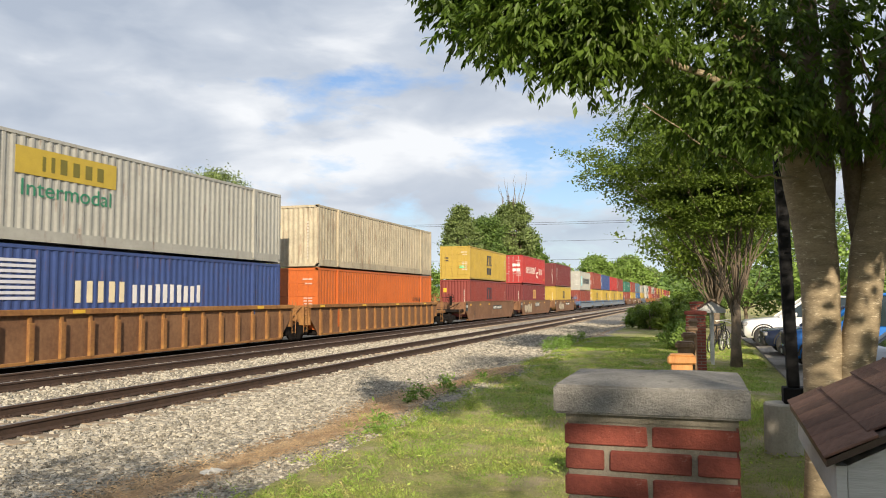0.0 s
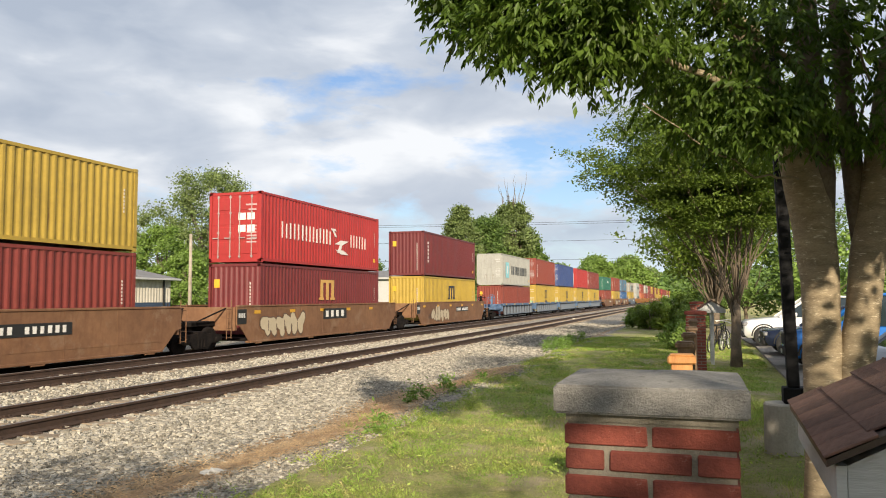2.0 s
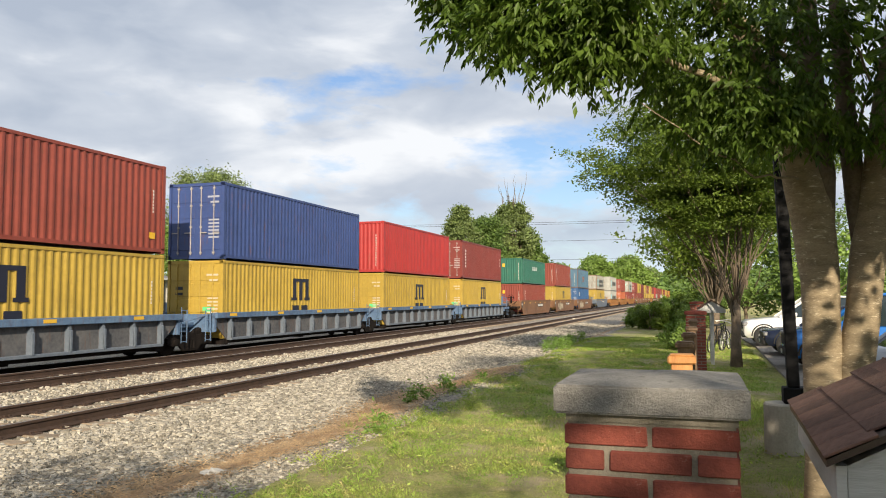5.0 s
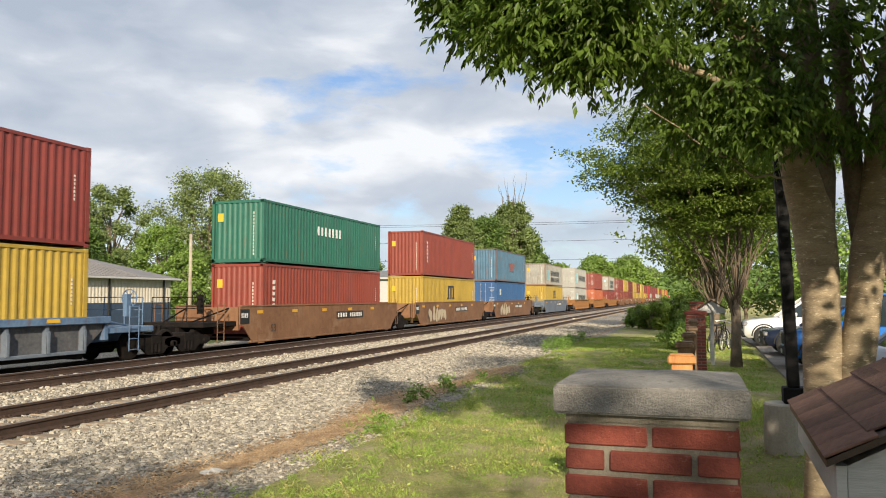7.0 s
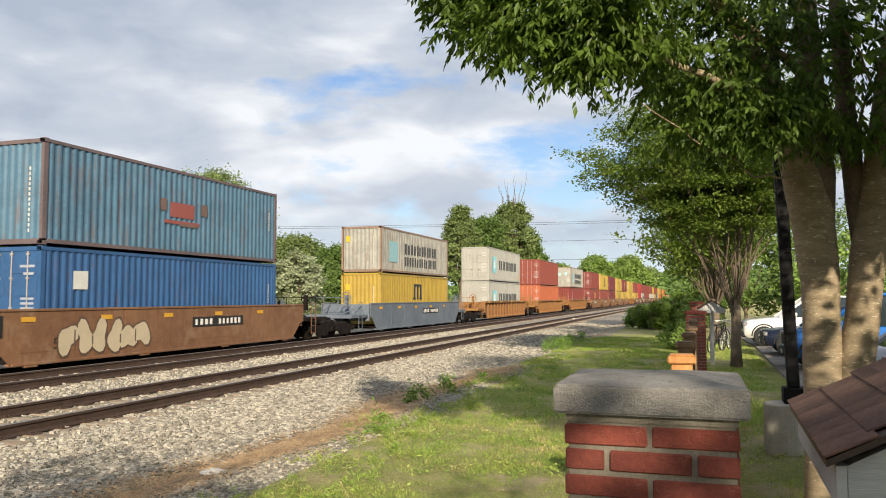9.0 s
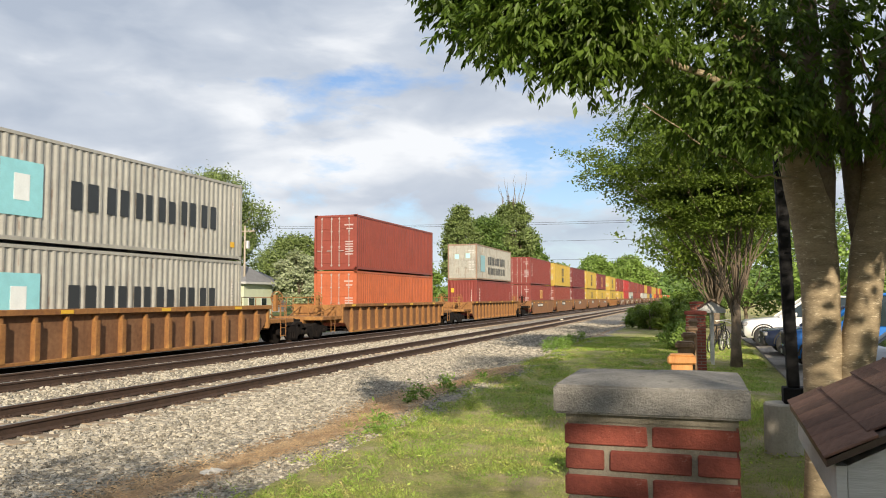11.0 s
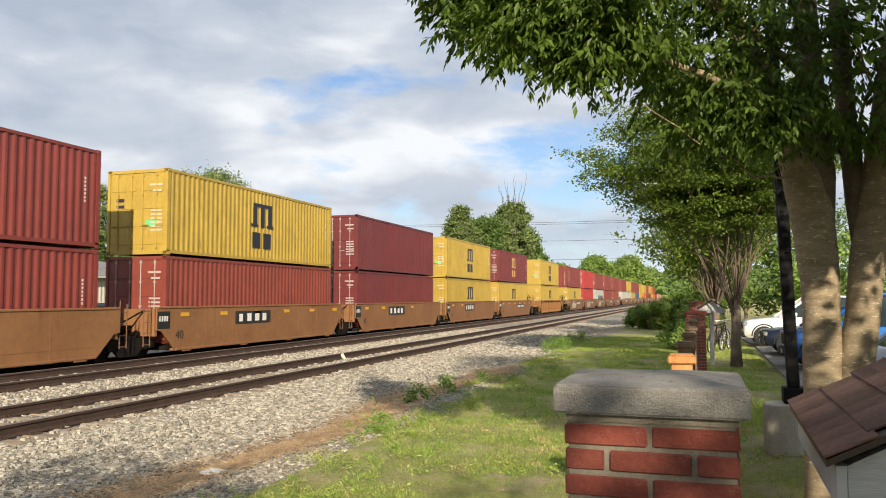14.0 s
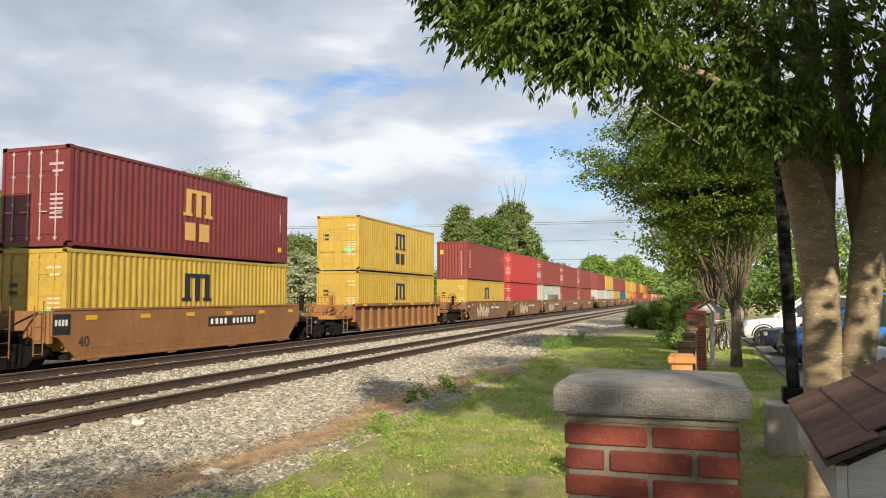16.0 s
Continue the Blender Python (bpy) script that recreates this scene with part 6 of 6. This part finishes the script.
        box(b, -L / 2 - 0.01, -L / 2 + 0.30, *sorted((s * W * 0.60, s * W * 0.98)), belt * 0.68, belt * 0.83, 0.03)
        part("headlight", b, M_GLASS if not lamps else M_RIM, v, "clear headlight")
        b = bmesh.new()
        box(b, L / 2 - 0.15, L / 2 + 0.015, *sorted((s * W * 0.66, s * W * 0.97)), belt * 0.70, belt * 0.93, 0.02)
        part("tail_light", b, M_BRICK, v, "red tail light")
        b = bmesh.new()
        box(b, -L * 0.19, -L * 0.13, *sorted((s * W * 0.98, s * (W + 0.17))), belt + 0.02, belt + 0.16, 0.03)
        part("mirror", b, paint, v)
    b = bmesh.new()
    box(b, -L / 2 - 0.06, -L / 2 + 0.15, -W * 0.9, W * 0.9, 0.30, 0.50, 0.05)
    part("bumper", b, M_TYRE, v, "black plastic bumper")
    b = bmesh.new()
    box(b, -L / 2 - 0.02, -L / 2 + 0.1, -W * 0.5, W * 0.5, belt * 0.55, belt * 0.80, 0.02)
    part("grille", b, M_TYRE, v, "black grille")
    b = bmesh.new()
    box(b, -L / 2 - 0.068, -L / 2 - 0.06, -0.16, 0.16, 0.36, 0.46)
    part("plate", b, M_PAINTW, v, "plain number plate bar")


vehicle(3.95, 30.2, 0, car_paint("white_car_paint", (0.75, 0.75, 0.74)), "white sport utility vehicle parked nose to the lawn", 4.7, 1.9, 1.75)
vehicle(4.2, 25.4, 0, car_paint("navy_car_paint", (0.012, 0.018, 0.04)), "dark navy sedan parked nose to the lawn", 4.6, 1.85, 1.45, suv=False)
vehicle(4.15, 20.6, 0, car_paint("blue_car_paint", (0.02, 0.13, 0.42)), "bright blue off-roader with black bumper", 4.2, 1.85, 1.8)
vehicle(4.35, 14.6, 180, car_paint("silver_car_paint", (0.36, 0.38, 0.42)), "silver-grey sedan in the car park", 4.7, 1.85, 1.46, suv=False)
vehicle(9.5, 34.0, 90, car_paint("mid_blue_car_paint", (0.05, 0.16, 0.40)), "blue van across the car park", 4.8, 1.9, 1.8)


def bicycle(x, y, rz, lean, label):
    b = root("bicycle", x, y, -0.1, label, "bicycle", "bicycles at the rack")
    b.matrix_basis = pose(x, y, -0.10, lean, 0, rz)
    for wx in (-0.5, 0.5):
        bm = bmesh.new()
        ring = [(wx + 0.33 * math.cos(a), 0, 0.345 + 0.33 * math.sin(a)) for a in (2 * math.pi * k / 20 for k in range(21))]
        tube(bm, ring, [0.02] * 21, 6)
        w = part("wheel", bm, M_TYRE, b)
        bm = bmesh.new()
        for k in range(8):
            a = math.pi * k / 8
            rod(bm, (wx - 0.32 * math.cos(a), 0, 0.345 - 0.32 * math.sin(a)), (wx + 0.32 * math.cos(a), 0, 0.345 + 0.32 * math.sin(a)), 0.004, 4)
        part("spokes", bm, M_STEEL, w)
    bm = bmesh.new()
    for p, q in (((-0.5, 0, 0.345), (-0.1, 0, 0.30)), ((-0.1, 0, 0.30), (-0.22, 0, 0.85)), ((-0.5, 0, 0.345), (-0.2, 0, 0.78)), ((-0.1, 0, 0.30), (0.36, 0, 0.75)), ((-0.2, 0, 0.78), (0.34, 0, 0.82)), ((0.33, 0, 0.95), (0.5, 0, 0.345))):
        rod(bm, p, q, 0.017, 6)
    part("frame", bm, M_POST, b)
    bm = bmesh.new()
    tube(bm, [(0.30, -0.27, 0.97), (0.36, -0.12, 1.0), (0.36, 0.12, 1.0), (0.30, 0.27, 0.97)], [0.014] * 4, 6)
    part("handlebar", bm, M_STEEL, b)
    bm = bmesh.new()
    box(bm, -0.36, -0.10, -0.07, 0.07, 0.85, 0.91, 0.02)
    part("saddle", bm, M_TYRE, b)


bicycle(0.62, 26.6, 68, 8, "black bicycle leaning at the rack")
bicycle(0.95, 27.6, 75, -6, "dark bicycle with pale rims leaning at the rack")


# ---- things on the lawn, close to the camera ----
def brick_pillar(x, y, half, top, detail, label, cap_mat=None):
    """A brick pier with recessed mortar and a concrete cap."""
    p = root("brick_pillar", x, y, -0.15, label, "brick pillar", "brick pillars along the lawn")
    h = top + 0.15
    cap_t, course, joint = 0.088, 0.0677, 0.014
    bm = bmesh.new()
    box(bm, -half + 0.008, half - 0.008, -half + 0.008, half - 0.008, 0, h - cap_t - 0.001)
    box(bm, -half + 0.002, half - 0.002, -half + 0.002, half - 0.002, h - cap_t - 0.022, h - cap_t)
    part("mortar", bm, M_MORTAR, p)
    bm = bmesh.new()
    c = half + 0.026
    lo = h - cap_t
    ring = [(-c, -c), (c, -c), (c, c), (-c, c)]
    vs = [[bm.verts.new((a * k, b * k, z)) for a, b in ring] for k, z in ((1, lo), (1, h - 0.012), (0.6, h), (0.2, h + 0.006))]
    for a, b in zip(vs, vs[1:]):
        for i in range(4):
            bm.faces.new((a[i], a[(i + 1) % 4], b[(i + 1) % 4], b[i]))
    bm.faces.new(vs[0][::-1])
    bm.faces.new(vs[-1])
    bmesh.ops.bevel(bm, geom=[e for e in bm.edges if e.calc_length() > half], offset=0.006, segments=2, affect="EDGES")
    bmesh.ops.subdivide_edges(bm, edges=bm.edges[:], cuts=3, use_grid_fill=True)
    for v in bm.verts:
        k = noise.noise(v.co * 14) * 0.0018 + noise.noise(v.co * 45) * 0.0012
        v.co += v.co.normalized() * k
    part("cap", bm, cap_mat or M_CONC, p, "" if cap_mat else "weathered concrete cap")
    full = (2 * half - joint) / 2
    def brick(length):
        key = ("brick", round(length, 4))
        if key not in CACHE:
            b = bmesh.new()
            box(b, -length / 2, length / 2, -0.045, 0.045, -(course - joint) / 2, (course - joint) / 2, 0.004)
            rng = random.Random(int(length * 1e4))
            for v in b.verts:
                v.co += Vector((rng.uniform(-1, 1), rng.uniform(-1, 1), rng.uniform(-1, 1))) * 0.0015
            CACHE[key] = mesh("brick", b, M_BRICK)
        return CACHE[key]
    z, row = h - cap_t - 0.022 - course / 2, 0
    rng = random.Random(int(y * 10))
    while z > 0.0 and row < detail:
        for side in range(4):
            spans = [(-half, -half + full), (half - full, half)] if (row + side) % 2 == 0 else [(-half, -half + full / 2 - 0.004), (-half + full / 2 + joint - 0.004, half - full / 2 - joint + 0.004), (half - full / 2 + 0.004, half)]
            for s0, s1 in spans:
                # corners belong to the faces across the view
                a0 = max(s0, -half + 0.09) if side % 2 else s0
                a1 = min(s1, half - 0.09) if side % 2 else s1
                if a1 - a0 < 0.03:
                    continue
                mid, ln = (a0 + a1) / 2, a1 - a0
                o = part("brick", brick(ln), None, p)
                off = half - 0.045 + rng.uniform(-0.002, 0.002)
                o.matrix_basis = pose(0, 0, 0, 0, 0, 90 * side) @ pose(mid, -off, z, rng.uniform(-.5, .5), 0, rng.uniform(-.4, .4))
        z -= course
        row += 1
    return p


brick_pillar(-0.12, 2.345, 0.222, 1.441, 40, "red brick pillar with a weathered concrete cap on the lawn")
brick_pillar(0.01, 18.6, 0.215, 1.36, 20, "red brick pillar farther along the fence", M_BRICK)
brick_pillar(0.05, 27.5, 0.20, 1.52, 8, "red brick pillar near the end of the fence", M_BRICK)


def fence_post(x, y, top, mat, label):
    p = root("fence_post", x, y, -0.15, label, "fence post", "fence posts")
    h = top + 0.15
    bm = bmesh.new()
    box(bm, -0.068, 0.068, -0.068, 0.068, 0, h - 0.05, 0.006)
    part("post", bm, mat, p)
    bm = bmesh.new()
    box(bm, -0.09, 0.09, -0.09, 0.09, h - 0.062, h - 0.012, 0.01)
    box(bm, -0.075, 0.075, -0.075, 0.075, h - 0.012, h, 0.006)
    part("cap", bm, mat, p)


posts = [(-0.09, 3.0, 1.27), (-0.09, 5.4, 1.29), (-0.10, 7.9, 1.24), (-0.08, 10.3, 1.22), (-0.06, 12.4, 1.22), (-0.04, 15.2, 1.25), (0.04, 22.0, 1.25)]
for k, (x, y, z) in enumerate(posts):
    fence_post(x, y, z, M_WOOD if k == 1 else M_WOODD, "sunlit orange-brown wooden fence post with a cap" if k == 1 else "weathered brown wooden fence post with a cap")
for (xa, ya, za), (xb, yb, zb) in zip(posts[1:4], posts[2:5]):
    r = root("board_fence", (xa + xb) / 2, (ya + yb) / 2, 0, "weathered board fence panel between the posts", "fence", "board fences")
    ln = yb - ya - 0.16
    for z in (0.35, 0.95):
        bm = bmesh.new()
        box(bm, -0.02, 0.02, -ln / 2, ln / 2, z - 0.045, z + 0.045, 0.004)
        part("rail", bm, M_WOODD, r)
    count = int(ln / 0.125)
    if "board" not in CACHE:
        bm = bmesh.new()
        box(bm, -0.01, 0.01, -0.055, 0.055, -0.1, 1.06, 0.003)
        CACHE["board"] = mesh("board", bm, M_WOODD)
    for k in range(count):
        o = part("board", CACHE["board"], None, r)
        o.location = (0.032, -ln / 2 + 0.06 + k * ln / count, 0)


def kiosk(x, y, z_eave, half, length, rise, ground, label, panel, rz=0):
    """A notice kiosk: two posts, a boarded header and a shingled gable roof with its ridge along y."""
    k = root("notice_kiosk", x, y, ground, label, "kiosk", "kiosks along the lawn", rz)
    ze = z_eave - ground
    bm = bmesh.new()
    prism(bm, [(-half + 0.024, ze - 0.115), (half - 0.024, ze - 0.115), (half - 0.024, ze - 0.012), (0, ze + rise - 0.014), (-half + 0.024, ze - 0.012)], 0.006, length - 0.006)
    part("header", bm, M_PAINTW, k, "grey-white painted boards")
    for s in (-1, 1):
        bm = bmesh.new()
        prism(bm, [(s * half, ze - 0.012), (s * half, ze - 0.105), (s * (half - 0.022), ze - 0.105), (s * (half - 0.022), ze - 0.012)], 0.0, length)
        part("fascia", bm, M_PAINTW, k)
        bm = bmesh.new()
        t = 0.016
        prism(bm, [(s * (half + 0.022), ze - 0.012), (0, ze + rise), (0, ze + rise + t), (s * (half + 0.022), ze - 0.012 + t)], -0.025, length + 0.025)
        deck = part("roof_deck", bm, M_TRIM, k, "dark brown drip edge")
        run = math.hypot(half + 0.022, rise + 0.012)
        ang = math.degrees(math.atan2(rise + 0.012, half + 0.022))
        rows, tab = 3, 0.125
        for r in range(rows):
            n = int((length + 0.05) / tab) + 1
            key = ("shingle", round(run, 3))
            if key not in CACHE:
                b = bmesh.new()
                box(b, 0.0, run / rows * 1.12, 0.0015, tab - 0.0015, 0.0, 0.007, 0.0015)
                CACHE[key] = mesh("shingle", b, M_SHINGLE)
            for q in range(n):
                off = -0.03 + q * tab + (0.5 * tab if r % 2 else 0)
                if off + tab > length + 0.06:
                    continue
                o = part("shingle", CACHE[key], None, k)
                a = run / rows * r
                cx, cz = (half + 0.026) - a * math.cos(radians(ang)), ze - 0.010 + a * math.sin(radians(ang)) + 0.017
                if s > 0:
                    o.matrix_basis = pose(cx, off + tab, cz, 0, 0, 180) @ pose(0, 0, 0, 0, -ang + 1.6, 0)
                else:
                    o.matrix_basis = pose(-cx, off, cz, 0, -ang + 1.6, 0)
    bm = bmesh.new()
    prism(bm, [(-0.09, ze + rise - 0.02), (0, ze + rise + 0.028), (0.09, ze + rise - 0.02), (0, ze + rise + 0.02)], -0.03, length + 0.03)
    part("ridge_cap", bm, M_SHINGLE, k)
    for yy in (0.14, length - 0.14):
        bm = bmesh.new()
        box(bm, -0.045, 0.045, yy - 0.045, yy + 0.045, 0, ze - 0.05, 0.006)
        part("post", bm, M_PAINTW, k)
    bm = bmesh.new()
    box(bm, -0.03, 0.03, 0.2, length - 0.2, ze - 0.85, ze - 0.15, 0.006)
    part("notice_board", bm, panel, k, "blue notice board")


M_NOTICE = surf("blue_notice_board", (0.06, 0.12, 0.24), (0.10, 0.19, 0.34), 3, 0.5, 0, 0.05, 40)
kiosk(0.566, 1.945, 1.297, 0.272, 0.92, 0.14, -0.15, "grey-white notice kiosk with a brown shingled roof", M_NOTICE, -1.7)
kiosk(0.42, 21.5, 1.37, 0.34, 1.1, 0.20, -0.15, "distant notice kiosk with a small gabled roof", M_NOTICE)


def lamp_post():
    p = root("lamp_post", 0.925, 9.62, -0.15, "black leaning lamp post on a round concrete footing", "lamp post")
    bm = bmesh.new()
    tube(bm, [(0, 0, 0), (0, 0, 0.60), (0, 0, 0.62)], [0.205, 0.205, 0.19], 28)
    part("footing", bm, M_CONCL, p, "pale concrete footing")
    bm = bmesh.new()
    box(bm, 0.0, 0.26, -0.13, 0.13, 0.62, 0.80, 0.012)
    part("base_plate", bm, M_POST, p)
    bm = bmesh.new()
    a, b, w = Vector((0.115, 0, 0.80)), Vector((-0.03, 0, 5.6)), 0.064
    lo = [bm.verts.new((a.x + dx * w, dy * w, a.z)) for dx, dy in ((-1, -1), (1, -1), (1, 1), (-1, 1))]
    hi = [bm.verts.new((b.x + dx * w, dy * w, b.z)) for dx, dy in ((-1, -1), (1, -1), (1, 1), (-1, 1))]
    for i in range(4):
        bm.faces.new((lo[i], lo[(i + 1) % 4], hi[(i + 1) % 4], hi[i]))
    bm.faces.new(lo[::-1])
    bm.faces.new(hi)
    bmesh.ops.bevel(bm, geom=bm.edges[:], offset=0.01, segments=1, affect="EDGES")
    part("post", bm, M_POST, p)


lamp_post()


def plastic_bag():
    """A crumpled bag that tumbles along the track in the draught of the train."""
    b = tagged(new("plastic_bag"), "crumpled white plastic bag blown along the track", "bag")
    bm = bmesh.new()
    bmesh.ops.create_icosphere(bm, subdivisions=3, radius=0.085)
    for v in bm.verts:
        k = 1 + 0.55 * noise.noise(v.co * 9) + 0.3 * noise.noise(v.co * 22)
        v.co = Vector((v.co.x * 1.25 * k, v.co.y * 0.8 * k, v.co.z * 0.55 * k))
    part("sack", bm, M_BAG, b)
    for s in (-1, 1):
        bm = bmesh.new()
        tube(bm, [(s * 0.06, 0, 0.02), (s * 0.10, 0.03, 0.05), (s * 0.08, 0.06, 0.06), (s * 0.04, 0.02, 0.035)], [0.018, 0.012, 0.010, 0.014], 5)
        part("handle", bm, M_BAG, b)
    return b


bag = plastic_bag()


def loose_rubbish(x, y):
    bm = bmesh.new()
    bmesh.ops.create_icosphere(bm, subdivisions=3, radius=0.10)
    for v in bm.verts:
        k = 1 + 0.7 * noise.noise(v.co * 16) + 0.4 * noise.noise(v.co * 40)
        v.co = Vector((v.co.x * 1.2 * k, v.co.y * k, max(-0.02, v.co.z * 0.55 * k)))
    tagged(new("crumpled_paper", mesh("crumpled_paper", bm, M_PAPER)), "dirty crumpled white paper lying in the gravel", "litter").matrix_basis = pose(x, y, ground_z(x, y) + 0.03)


loose_rubbish(-4.75, 7.0)


def motions():
    """The train rolls past at a steady speed; the bag is dragged after it."""
    for thing in MOVERS:
        start = thing.matrix_basis.copy()
        walk(thing, [(0.0, start), (16.0, Matrix.Translation((0, -16.0 * SPEED, 0)) @ start)])
    walk(bag, [(0.0, pose(-9.5, 64.0, -0.08, 0, 0, 0)), (10.6, pose(-9.5, 64.0, -0.08, 0, 0, 0)), (11.4, pose(-9.6, 47.0, 0.1, 60, 20, 40)), (12.1, pose(-9.3, 31.0, 0.05, 120, 50, 90)),
               (12.8, pose(-9.25, 19.93, -0.02, 150, 80, 140)), (13.2, pose(-9.10, 18.95, 0.0, 150, 60, 190)), (13.4, pose(-9.54, 19.37, 0.05, 180, 20, 240)), (13.6, pose(-9.03, 18.6, 0.25, 240, 10, 280)),
               (13.8, pose(-9.16, 19.87, 0.10, 300, 30, 330)), (14.0, pose(-8.91, 18.87, 0.10, 340, 60, 380)), (14.2, pose(-8.39, 16.86, 0.15, 400, 40, 420)), (14.4, pose(-8.50, 16.14, 0.10, 450, 10, 470)),
               (14.6, pose(-7.90, 14.39, 0.25, 520, -10, 510)), (14.8, pose(-7.48, 13.04, 0.30, 580, 20, 560)), (15.0, pose(-7.93, 12.70, 0.10, 640, 30, 600)), (15.2, pose(-7.54, 11.30, 0.20, 700, 60, 640)),
               (15.5, pose(-7.52, 9.64, 0.10, 740, 30, 700)), (15.7, pose(-7.57, 9.26, -0.10, 720, 10, 720)), (16.0, pose(-7.67, 9.36, -0.12, 720, 0, 720))])


motions()
